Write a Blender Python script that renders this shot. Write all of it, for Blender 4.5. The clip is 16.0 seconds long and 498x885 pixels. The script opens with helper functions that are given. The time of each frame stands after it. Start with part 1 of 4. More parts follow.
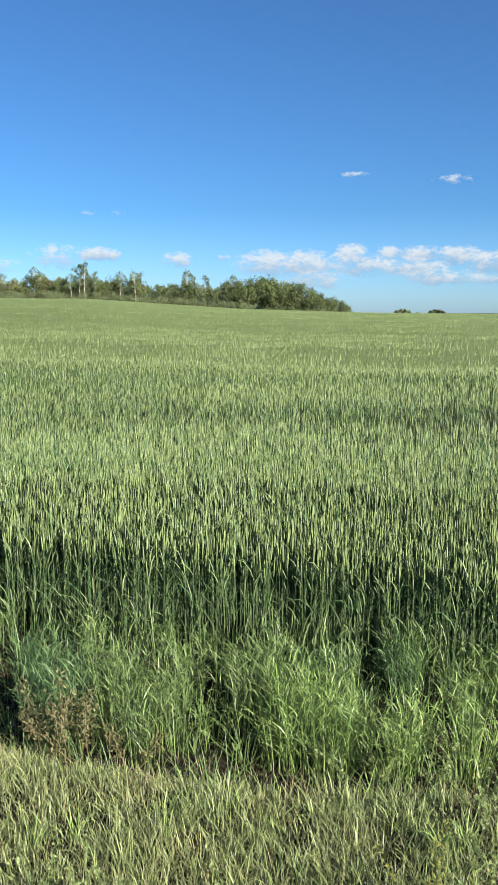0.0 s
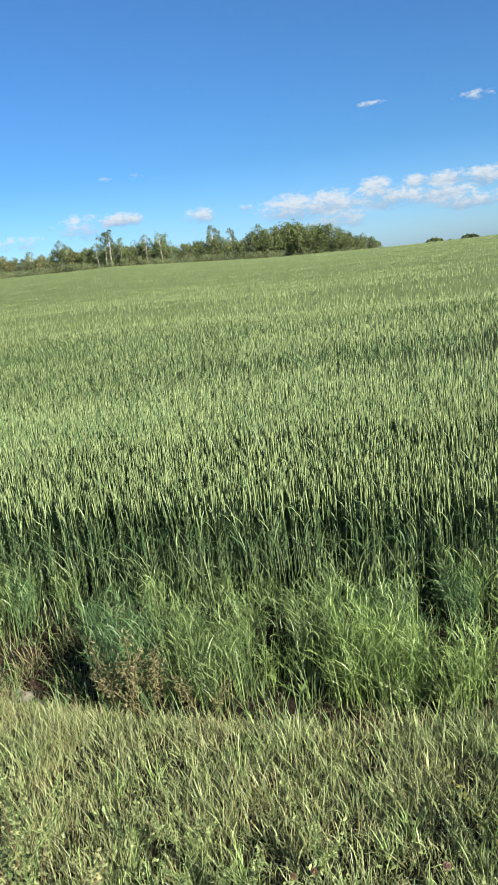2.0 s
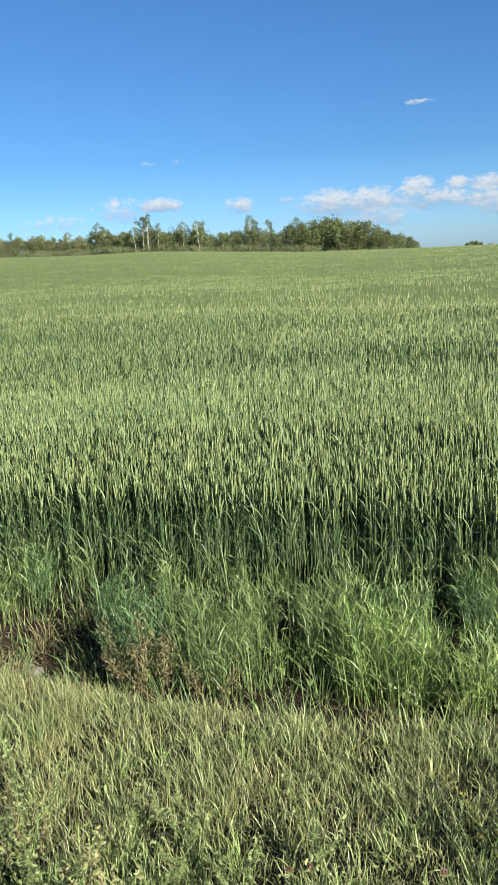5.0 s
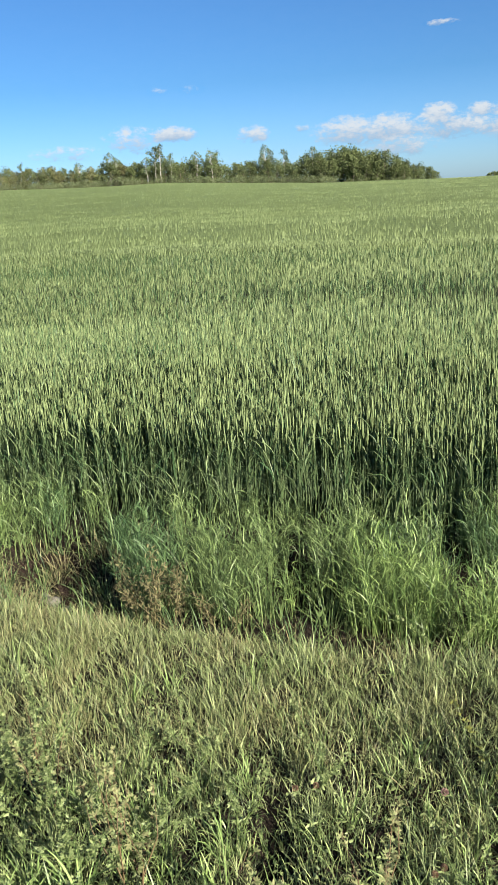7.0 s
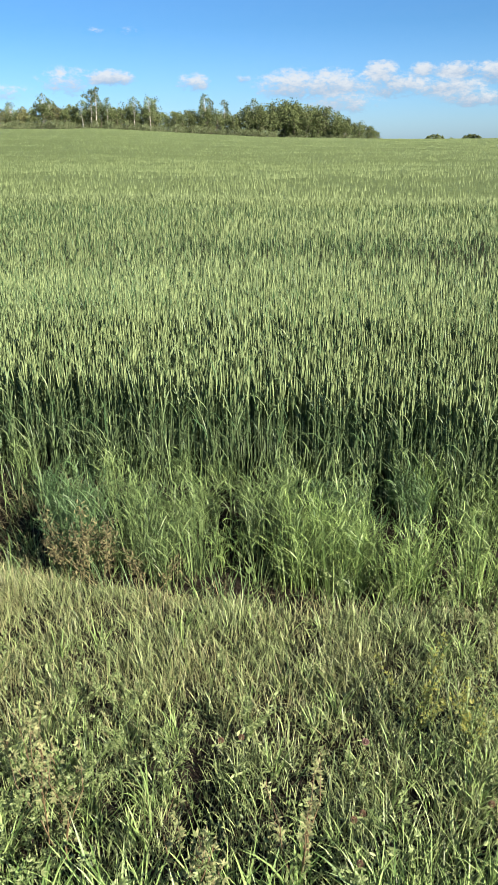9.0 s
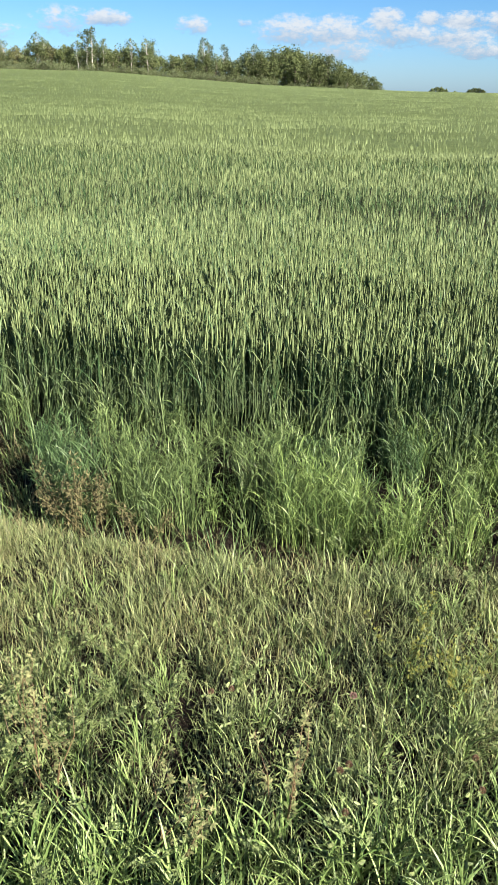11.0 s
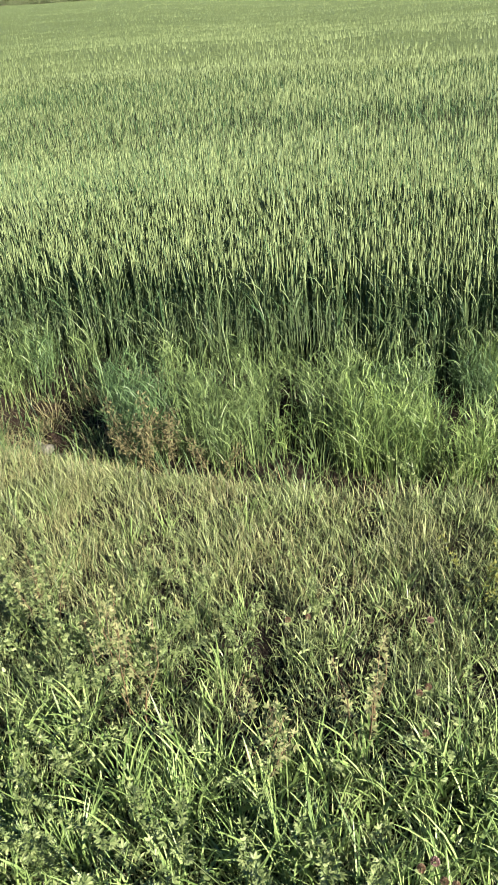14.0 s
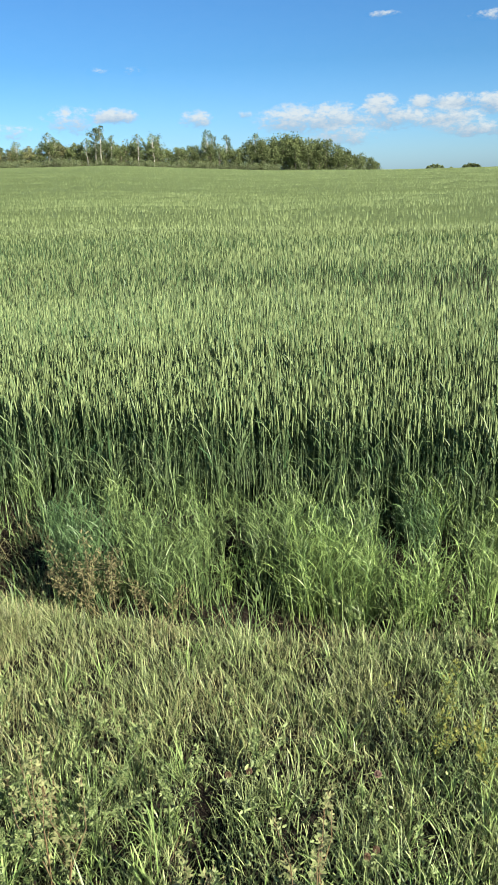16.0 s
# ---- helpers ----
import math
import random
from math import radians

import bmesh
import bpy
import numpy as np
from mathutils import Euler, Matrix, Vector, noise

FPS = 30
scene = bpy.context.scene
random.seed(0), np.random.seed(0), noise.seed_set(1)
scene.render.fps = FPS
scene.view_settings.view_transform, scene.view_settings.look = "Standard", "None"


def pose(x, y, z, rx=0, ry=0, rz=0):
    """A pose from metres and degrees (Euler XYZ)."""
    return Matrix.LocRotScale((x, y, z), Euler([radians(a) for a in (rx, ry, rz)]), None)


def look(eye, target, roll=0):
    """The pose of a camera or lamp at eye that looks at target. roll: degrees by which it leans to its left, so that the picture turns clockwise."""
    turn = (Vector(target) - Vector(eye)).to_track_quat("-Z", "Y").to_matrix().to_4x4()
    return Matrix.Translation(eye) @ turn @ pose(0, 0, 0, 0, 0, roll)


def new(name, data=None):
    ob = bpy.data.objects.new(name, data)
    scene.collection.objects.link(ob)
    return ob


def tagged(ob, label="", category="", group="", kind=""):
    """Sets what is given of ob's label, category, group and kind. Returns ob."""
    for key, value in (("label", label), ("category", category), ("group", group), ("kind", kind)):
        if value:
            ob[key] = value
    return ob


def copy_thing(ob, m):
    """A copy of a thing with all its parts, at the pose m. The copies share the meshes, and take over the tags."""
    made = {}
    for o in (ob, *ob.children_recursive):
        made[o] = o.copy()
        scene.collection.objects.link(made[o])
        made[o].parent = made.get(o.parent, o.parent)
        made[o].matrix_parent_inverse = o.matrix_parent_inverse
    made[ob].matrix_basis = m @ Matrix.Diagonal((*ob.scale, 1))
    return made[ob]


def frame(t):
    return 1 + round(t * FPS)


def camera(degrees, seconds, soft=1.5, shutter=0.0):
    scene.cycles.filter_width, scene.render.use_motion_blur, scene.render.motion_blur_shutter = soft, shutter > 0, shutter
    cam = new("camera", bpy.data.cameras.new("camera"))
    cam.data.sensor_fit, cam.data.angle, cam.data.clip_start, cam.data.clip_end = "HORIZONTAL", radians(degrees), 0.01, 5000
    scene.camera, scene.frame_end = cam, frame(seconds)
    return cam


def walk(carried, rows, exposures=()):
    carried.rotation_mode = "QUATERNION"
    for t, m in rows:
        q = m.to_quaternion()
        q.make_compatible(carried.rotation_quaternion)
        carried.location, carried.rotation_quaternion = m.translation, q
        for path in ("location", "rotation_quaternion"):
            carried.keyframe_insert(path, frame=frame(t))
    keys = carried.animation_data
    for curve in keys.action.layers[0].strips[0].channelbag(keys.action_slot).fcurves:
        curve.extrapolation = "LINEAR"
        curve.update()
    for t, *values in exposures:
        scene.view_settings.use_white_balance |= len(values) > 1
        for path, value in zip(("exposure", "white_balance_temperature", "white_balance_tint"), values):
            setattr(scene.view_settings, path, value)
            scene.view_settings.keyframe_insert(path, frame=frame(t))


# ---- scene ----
cam = camera(36.0, 16.0, soft=1.3)
PATH = [
    (0, (0.124, 0.057, 1.68), (-0.021, 2.024, 1.347), 0.0),
    (0.5, (0.111, 0.052, 1.68), (-0.097, 2.013, 1.351), -1.0),
    (1, (0.126, 0.052, 1.671), (-0.181, 1.987, 1.269), -5.1),
    (1.5, (0.137, 0.06, 1.669), (-0.208, 1.975, 1.207), -7.4),
    (2, (0.158, 0.056, 1.665), (-0.11, 1.987, 1.216), -7.0),
    (2.5, (0.161, 0.07, 1.664), (-0.04, 2.009, 1.22), -6.1),
    (3, (0.16, 0.061, 1.667), (-0.065, 1.996, 1.215), -4.9),
    (3.5, (0.157, 0.06, 1.67), (-0.118, 1.987, 1.21), -3.7),
    (4, (0.146, 0.085, 1.655), (-0.161, 2.007, 1.195), -3.8),
    (4.2, (0.148, 0.081, 1.657), (-0.163, 2.003, 1.199), -3.8),
    (6.3, (0.165, 0.047, 1.663), (-0.194, 1.939, 1.125), -3.8),
    (6.5, (0.165, 0.048, 1.665), (-0.181, 1.936, 1.102), -4.2),
    (7, (0.169, 0.059, 1.655), (-0.201, 1.925, 1.036), -3.9),
    (7.5, (0.171, 0.064, 1.655), (-0.118, 1.935, 1.011), -0.9),
    (8, (0.176, 0.068, 1.65), (-0.005, 1.942, 0.973), -2.3),
    (8.5, (0.175, 0.072, 1.65), (-0.022, 1.939, 0.961), -2.5),
    (8.7, (0.173, 0.074, 1.647), (-0.032, 1.931, 0.932), -1.7),
    (10.8, (0.156, 0.077, 1.647), (-0.025, 1.917, 0.886), 0.5),
    (11, (0.156, 0.085, 1.641), (-0.016, 1.894, 0.805), 0.7),
    (11.5, (0.159, 0.085, 1.648), (-0.025, 1.861, 0.747), -0.2),
    (12, (0.158, 0.083, 1.65), (-0.075, 1.863, 0.768), -1.5),
    (12.5, (0.158, 0.09, 1.641), (-0.126, 1.831, 0.699), -1.6),
    (13, (0.142, 0.087, 1.634), (-0.21, 1.747, 0.576), 0.0),
    (13.5, (0.139, 0.086, 1.641), (-0.287, 1.725, 0.576), -2.2),
    (14, (0.167, 0.102, 1.635), (-0.182, 1.805, 0.646), -5.2),
    (14.5, (0.166, 0.106, 1.623), (-0.082, 1.913, 0.802), -4.3),
    (15, (0.173, 0.101, 1.629), (-0.017, 1.983, 0.978), -2.1),
    (15.5, (0.176, 0.099, 1.625), (-0.014, 1.98, 0.974), -1.6),
    (16, (0.179, 0.102, 1.621), (-0.04, 1.979, 0.964), -2.2),
]
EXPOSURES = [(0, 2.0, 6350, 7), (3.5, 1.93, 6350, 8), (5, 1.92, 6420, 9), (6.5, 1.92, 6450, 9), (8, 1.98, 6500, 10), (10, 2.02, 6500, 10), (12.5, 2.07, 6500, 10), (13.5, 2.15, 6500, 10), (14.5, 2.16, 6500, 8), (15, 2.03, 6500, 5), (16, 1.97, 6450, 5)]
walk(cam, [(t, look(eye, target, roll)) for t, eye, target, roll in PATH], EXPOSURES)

# ---- world, sun ----
SUN_AZ, SUN_EL = 128.0, 27.0     # degrees clockwise from +y, degrees up
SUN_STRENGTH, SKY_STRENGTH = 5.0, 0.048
SKY_TINT, HORIZON_TINT, ZENITH_TINT = (0.258, 0.485, 0.73), (0.45, 0.65, 1.0), (0.13, 0.28, 0.47)     # clear-sky tints; the zenith, out of view, is dimmed to cut fill light


def sun_lamp():
    data = bpy.data.lights.new("sun", "SUN")
    data.energy, data.angle, data.color = SUN_STRENGTH, radians(0.6), (1.0, 0.91, 0.74)
    ob = new("sun", data)
    a, e = radians(SUN_AZ), radians(SUN_EL)
    way = Vector((math.sin(a) * math.cos(e), math.cos(a) * math.cos(e), math.sin(e)))
    ob.matrix_world = look(way * 50, (0, 0, 0))


sun_lamp()

# clouds: azimuth and elevation of the centre, half width and half height (degrees), density
CLOUDS = [
    (3.29, 9.61, 1.0, 0.19, 0.72), (10.15, 9.10, 1.4, 0.3, 0.55),
    (-15.12, 4.14, 1.7, 0.48, 1.0), (-17.95, 3.91, 1.8, 0.85, 0.6), (-9.46, 3.81, 1.15, 0.55, 0.7),
    (-6.10, 4.02, 0.5, 0.26, 0.45), (-2.61, 3.55, 2.5, 0.95, 0.9), (-0.14, 3.42, 2.7, 1.0, 0.95),
    (0.69, 2.34, 2.4, 0.6, 0.75), (3.10, 4.19, 1.2, 0.7, 1.0), (4.32, 3.47, 2.7, 0.8, 0.8),
    (5.90, 4.28, 0.85, 0.45, 1.0), (8.08, 4.13, 1.75, 0.55, 1.0), (7.72, 3.16, 2.1, 0.65, 1.0),
    (9.5, 2.5, 2.9, 0.5, 0.85), (10.79, 4.01, 1.5, 0.65, 1.0), (12.9, 3.48, 1.9, 0.75, 0.9),
    (13.6, 2.35, 1.9, 0.35, 0.9), (-15.82, 6.90, 0.7, 0.22, 0.25), (-13.46, 6.88, 0.8, 0.25, 0.25),
    (-22.5, 3.3, 2.2, 0.5, 0.45), (17.5, 3.4, 2.4, 0.7, 0.9),
]


def make_world():
    w = bpy.data.worlds.new("sky")
    w.use_nodes = True
    scene.world = w
    nt = w.node_tree
    nt.nodes.clear()

    def node(kind):
        return nt.nodes.new(kind)

    def m(op, a, b=None, c=None):
        n = node("ShaderNodeMath")
        n.operation = op
        for k, v in enumerate((a, b, c)):
            if v is None:
                continue
            if isinstance(v, (int, float)):
                n.inputs[k].default_value = v
            else:
                nt.links.new(v, n.inputs[k])
        return n.outputs[0]

    sky = node("ShaderNodeTexSky")
    sky.sky_type, sky.sun_disc = "NISHITA", False
    sky.sun_elevation, sky.sun_rotation = radians(SUN_EL), radians(SUN_AZ % 360)
    sky.altitude, sky.air_density, sky.dust_density, sky.ozone_density = 500, 1.0, 0.7, 2.5
    back = node("ShaderNodeBackground")
    back.inputs[1].default_value = SKY_STRENGTH
    co = node("ShaderNodeTexCoord")
    xyz = node("ShaderNodeSeparateXYZ")
    nt.links.new(co.outputs["Generated"], xyz.inputs[0])
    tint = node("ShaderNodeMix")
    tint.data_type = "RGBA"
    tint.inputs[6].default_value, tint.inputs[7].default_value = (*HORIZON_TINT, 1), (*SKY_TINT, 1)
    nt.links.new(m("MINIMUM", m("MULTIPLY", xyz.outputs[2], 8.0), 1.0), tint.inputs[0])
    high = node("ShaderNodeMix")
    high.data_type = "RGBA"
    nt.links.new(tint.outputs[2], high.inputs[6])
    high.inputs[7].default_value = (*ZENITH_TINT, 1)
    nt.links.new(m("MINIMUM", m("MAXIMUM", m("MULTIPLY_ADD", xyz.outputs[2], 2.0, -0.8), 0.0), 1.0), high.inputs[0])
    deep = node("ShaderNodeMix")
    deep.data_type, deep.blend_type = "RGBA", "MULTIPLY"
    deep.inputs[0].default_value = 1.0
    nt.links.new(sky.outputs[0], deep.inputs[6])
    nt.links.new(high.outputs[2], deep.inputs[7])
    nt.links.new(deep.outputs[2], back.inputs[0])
    az = m("MULTIPLY", m("ARCTAN2", xyz.outputs[0], xyz.outputs[1]), 57.29578)
    el = m("MULTIPLY", m("ARCSINE", xyz.outputs[2]), 57.29578)
    pos = node("ShaderNodeCombineXYZ")
    nt.links.new(az, pos.inputs[0])
    nt.links.new(m("MULTIPLY", el, 1.7), pos.inputs[1])

    def cloud_noise(scale, detail):
        n = node("ShaderNodeTexNoise")
        n.inputs["Scale"].default_value, n.inputs["Detail"].default_value = scale, detail
        n.inputs["Roughness"].default_value = 0.62
        nt.links.new(pos.outputs[0], n.inputs["Vector"])
        return n.outputs[0]

    rough = m("ADD", m("MULTIPLY", m("SUBTRACT", cloud_noise(0.95, 8), 0.5), 4.0), m("MULTIPLY", m("SUBTRACT", cloud_noise(2.6, 6), 0.5), 2.0))
    total, tops, weight = None, None, None
    for ca, ce, cw, ch, cd in CLOUDS:
        cw, ch = cw * 1.12, ch * 1.12
        da = m("MULTIPLY_ADD", az, 1 / cw, -ca / cw)
        de = m("MULTIPLY_ADD", el, 1 / ch, -ce / ch)
        inside = m("SUBTRACT", 1.0, m("ADD", m("MULTIPLY", da, da), m("MULTIPLY", de, de)))
        v = m("MULTIPLY", m("MAXIMUM", m("ADD", inside, 0.35), 0.0), cd)
        vt = m("MULTIPLY", v, de)
        total = v if total is None else m("MAXIMUM", total, v)
        tops = vt if tops is None else m("ADD", tops, vt)
        weight = v if weight is None else m("ADD", weight, v)
    body = m("ADD", m("MULTIPLY", m("SUBTRACT", total, 0.22), 1.3), rough)
    body = m("MULTIPLY", body, m("MINIMUM", m("MULTIPLY", total, 3.0), 1.0))
    mask = node("ShaderNodeMapRange")
    mask.interpolation_type = "SMOOTHSTEP"
    nt.links.new(body, mask.inputs[0])
    mask.inputs[1].default_value, mask.inputs[2].default_value = -0.15, 1.5
    mask.inputs[3].default_value, mask.inputs[4].default_value = 0.0, 0.9
    height = m("DIVIDE", tops, m("ADD", weight, 0.01))
    shade = node("ShaderNodeMapRange")
    nt.links.new(m("ADD", height, m("MULTIPLY", rough, 0.5)), shade.inputs[0])
    shade.inputs[1].default_value, shade.inputs[2].default_value = -0.7, 0.45
    white = node("ShaderNodeMix")
    white.data_type = "RGBA"
    nt.links.new(shade.outputs[0], white.inputs[0])
    white.inputs[6].default_value, white.inputs[7].default_value = (0.40, 0.55, 0.76, 1), (0.92, 0.96, 1.0, 1)
    puff = node("ShaderNodeBackground")
    puff.inputs[1].default_value = 0.22
    nt.links.new(white.outputs[2], puff.inputs[0])
    mix = node("ShaderNodeMixShader")
    nt.links.new(mask.outputs[0], mix.inputs[0])
    nt.links.new(back.outputs[0], mix.inputs[1])
    nt.links.new(puff.outputs[0], mix.inputs[2])
    out = node("ShaderNodeOutputWorld")
    nt.links.new(mix.outputs[0], out.inputs[0])


make_world()


# ---- materials ----
def leaf_mat(name, dark, light, see_through=0.35, rough=0.45, gloss=0.35, patch=0.0, patch_colour=(0.2, 0.2, 0.05), patch_scale=0.8, by_object=False):
    """Foliage: a colour of its own for each blade or leaf, patches over the ground, gloss, and light through it.
    The colours are what a leaf throws back and lets through together."""
    mat = bpy.data.materials.new(name)
    mat.use_nodes = True
    nt = mat.node_tree
    nt.nodes.clear()
    geo = nt.nodes.new("ShaderNodeNewGeometry")
    ramp = nt.nodes.new("ShaderNodeMix")
    ramp.data_type = "RGBA"
    ramp.inputs[6].default_value, ramp.inputs[7].default_value = (*dark, 1), (*light, 1)
    nt.links.new(geo.outputs["Random Per Island"], ramp.inputs[0])
    colour = ramp.outputs[2]
    if by_object:
        info = nt.nodes.new("ShaderNodeObjectInfo")
        hue = nt.nodes.new("ShaderNodeHueSaturation")
        vary = nt.nodes.new("ShaderNodeMapRange")
        vary.inputs[3].default_value, vary.inputs[4].default_value = 0.7, 1.3
        nt.links.new(info.outputs["Random"], vary.inputs[0])
        nt.links.new(vary.outputs[0], hue.inputs["Value"])
        nt.links.new(colour, hue.inputs["Color"])
        colour = hue.outputs[0]
    co = nt.nodes.new("ShaderNodeTexCoord")
    if patch:
        big = nt.nodes.new("ShaderNodeTexNoise")
        big.inputs["Scale"].default_value, big.inputs["Detail"].default_value = patch_scale, 3
        nt.links.new(co.outputs["Object"], big.inputs["Vector"])
        cut = nt.nodes.new("ShaderNodeMapRange")
        nt.links.new(big.outputs[0], cut.inputs[0])
        cut.inputs[1].default_value, cut.inputs[2].default_value, cut.inputs[4].default_value = 0.42, 0.62, patch
        mixed = nt.nodes.new("ShaderNodeMix")
        mixed.data_type = "RGBA"
        nt.links.new(cut.outputs[0], mixed.inputs[0])
        nt.links.new(colour, mixed.inputs[6])
        mixed.inputs[7].default_value = (*patch_colour, 1)
        colour = mixed.outputs[2]
    bsdf = nt.nodes.new("ShaderNodeBsdfPrincipled")
    bsdf.inputs["Roughness"].default_value = rough
    bsdf.inputs["Specular IOR Level"].default_value = gloss
    nt.links.new(colour, bsdf.inputs["Base Color"])
    back = nt.nodes.new("ShaderNodeBsdfTranslucent")
    nt.links.new(colour, back.inputs["Color"])
    mix = nt.nodes.new("ShaderNodeMixShader")
    mix.inputs[0].default_value = see_through
    nt.links.new(bsdf.outputs[0], mix.inputs[1])
    nt.links.new(back.outputs[0], mix.inputs[2])
    out = nt.nodes.new("ShaderNodeOutputMaterial")
    nt.links.new(mix.outputs[0], out.inputs[0])
    return mat


def earth_mat(name, a, b, scale, bump, rough=0.95):
    mat = bpy.data.materials.new(name)
    mat.use_nodes = True
    nt = mat.node_tree
    bsdf = nt.nodes["Principled BSDF"]
    co = nt.nodes.new("ShaderNodeTexCoord")
    n1 = nt.nodes.new("ShaderNodeTexNoise")
    n1.inputs["Scale"].default_value, n1.inputs["Detail"].default_value = scale, 8
    n2 = nt.nodes.new("ShaderNodeTexNoise")
    n2.inputs["Scale"].default_value, n2.inputs["Detail"].default_value = scale * 9, 4
    for n in (n1, n2):
        nt.links.new(co.outputs["Object"], n.inputs["Vector"])
    mix = nt.nodes.new("ShaderNodeMix")
    mix.data_type = "RGBA"
    mix.inputs[6].default_value, mix.inputs[7].default_value = (*a, 1), (*b, 1)
    nt.links.new(n1.outputs[0], mix.inputs[0])
    nt.links.new(mix.outputs[2], bsdf.inputs["Base Color"])
    bp = nt.nodes.new("ShaderNodeBump")
    bp.inputs["Strength"].default_value, bp.inputs["Distance"].default_value = bump, 0.03
    nt.links.new(n2.outputs[0], bp.inputs["Height"])
    nt.links.new(bp.outputs[0], bsdf.inputs["Normal"])
    bsdf.inputs["Roughness"].default_value = rough
    bsdf.inputs["Specular IOR Level"].default_value = 0.15
    return mat


EAR = leaf_mat("wheat_ear", (0.046, 0.072, 0.03), (0.186, 0.235, 0.106), 0.1, 0.55, 0.25, 0.25, (0.125, 0.16, 0.062), 0.35)
STRAW = leaf_mat("wheat_stem", (0.04, 0.07, 0.03), (0.105, 0.145, 0.062), 0.2, 0.5, 0.25)
BLADE = leaf_mat("wheat_leaf", (0.03, 0.07, 0.028), (0.092, 0.148, 0.064), 0.2, 0.48, 0.26)
# lighter copy of the leaf colour: sunlight painted into top and front leaves
LIT_BLADE = leaf_mat("lit_wheat_leaf", (0.06, 0.1, 0.042), (0.15, 0.2, 0.09), 0.15, 0.5, 0.25)
CANOPY = earth_mat("wheat_canopy", (0.05, 0.075, 0.027), (0.115, 0.15, 0.06), 9.0, 1.0)
GRASS = leaf_mat("verge_grass", (0.03, 0.056, 0.019), (0.25, 0.31, 0.13), 0.14, 0.48, 0.32, 0.22, (0.2, 0.19, 0.09), 2.6)
OLIVE = leaf_mat("fine_olive_grass", (0.036, 0.054, 0.021), (0.262, 0.305, 0.137), 0.12, 0.48, 0.32, 0.45, (0.24, 0.21, 0.106), 3.2)
BRIGHT = leaf_mat("bright_grass", (0.075, 0.13, 0.036), (0.255, 0.345, 0.125), 0.2, 0.45, 0.34)
LIME = leaf_mat("lime_grass", (0.036, 0.075, 0.02), (0.21, 0.29, 0.095), 0.1, 0.46, 0.3)
DITCH = leaf_mat("ditch_grass", (0.022, 0.048, 0.016), (0.175, 0.24, 0.092), 0.08, 0.46, 0.3, 0.3, (0.1, 0.14, 0.046), 3.0)
BLUISH = leaf_mat("bluish_grass", (0.02, 0.05, 0.02), (0.11, 0.175, 0.072), 0.1, 0.46, 0.3)
DRY = leaf_mat("dry_grass", (0.11, 0.1, 0.052), (0.27, 0.25, 0.14), 0.2, 0.6, 0.2)
DEAD = leaf_mat("dead_seed_stalk", (0.055, 0.048, 0.026), (0.18, 0.165, 0.085), 0.2, 0.65, 0.15)
WEED = leaf_mat("weed_leaf", (0.07, 0.108, 0.034), (0.225, 0.268, 0.115), 0.25, 0.48, 0.38)
PALE = leaf_mat("pale_weed_leaf", (0.12, 0.15, 0.06), (0.27, 0.27, 0.135), 0.3, 0.6, 0.2)
REDSTEM = leaf_mat("reddish_stem", (0.11, 0.068, 0.04), (0.15, 0.11, 0.06), 0.15, 0.5, 0.3)
GREENSTEM = leaf_mat("green_stem", (0.0667, 0.0977, 0.0309), (0.103, 0.144, 0.0463), 0.2, 0.5, 0.3)
PINK = leaf_mat("clover_pink", (0.22, 0.13, 0.12), (0.30, 0.205, 0.185), 0.3, 0.6, 0.2)
BROWNPINK = leaf_mat("clover_faded", (0.165, 0.105, 0.07), (0.24, 0.165, 0.112), 0.3, 0.6, 0.2)
YELLOW = leaf_mat("yellow_bract", (0.123, 0.134, 0.0309), (0.216, 0.216, 0.0566), 0.35, 0.5, 0.3)
SEEDLING = leaf_mat("seedling_leaf", (0.085, 0.135, 0.045), (0.13, 0.18, 0.07), 0.35, 0.5, 0.3)
# near-black base colour: shade between blades and in hollows is painted in
SHADED_SOIL = earth_mat("soil", (0.006, 0.0045, 0.0035), (0.02, 0.015, 0.011), 5.0, 1.0)
MOUND = earth_mat("dug_soil", (0.012, 0.008, 0.0065), (0.045, 0.03, 0.023), 14.0, 1.0)
STONE = earth_mat("field_stone", (0.1, 0.094, 0.084), (0.18, 0.17, 0.155), 14.0, 0.6, 0.85)
CROWN = leaf_mat("broad_leaf", (0.06, 0.082, 0.034), (0.128, 0.152, 0.066), 0.4, 0.6, 0.15, by_object=True)
ASPEN = leaf_mat("aspen_leaf", (0.06, 0.085, 0.038), (0.13, 0.16, 0.075), 0.35, 0.6, 0.15, by_object=True)
WILLOW = leaf_mat("willow_leaf", (0.095, 0.118, 0.06), (0.17, 0.2, 0.108), 0.4, 0.6, 0.15, by_object=True)
TAN_LEAF = leaf_mat("tan_leaf", (0.09, 0.098, 0.042), (0.165, 0.165, 0.078), 0.4, 0.6, 0.15, by_object=True)
BARK = earth_mat("aspen_bark", (0.185, 0.178, 0.158), (0.343, 0.33, 0.297), 3.0, 0.3)
DARKBARK = earth_mat("grey_bark", (0.0792, 0.066, 0.0561), (0.172, 0.152, 0.125), 3.0, 0.4)


# ---- mesh building ----
rng = np.random.default_rng(7)


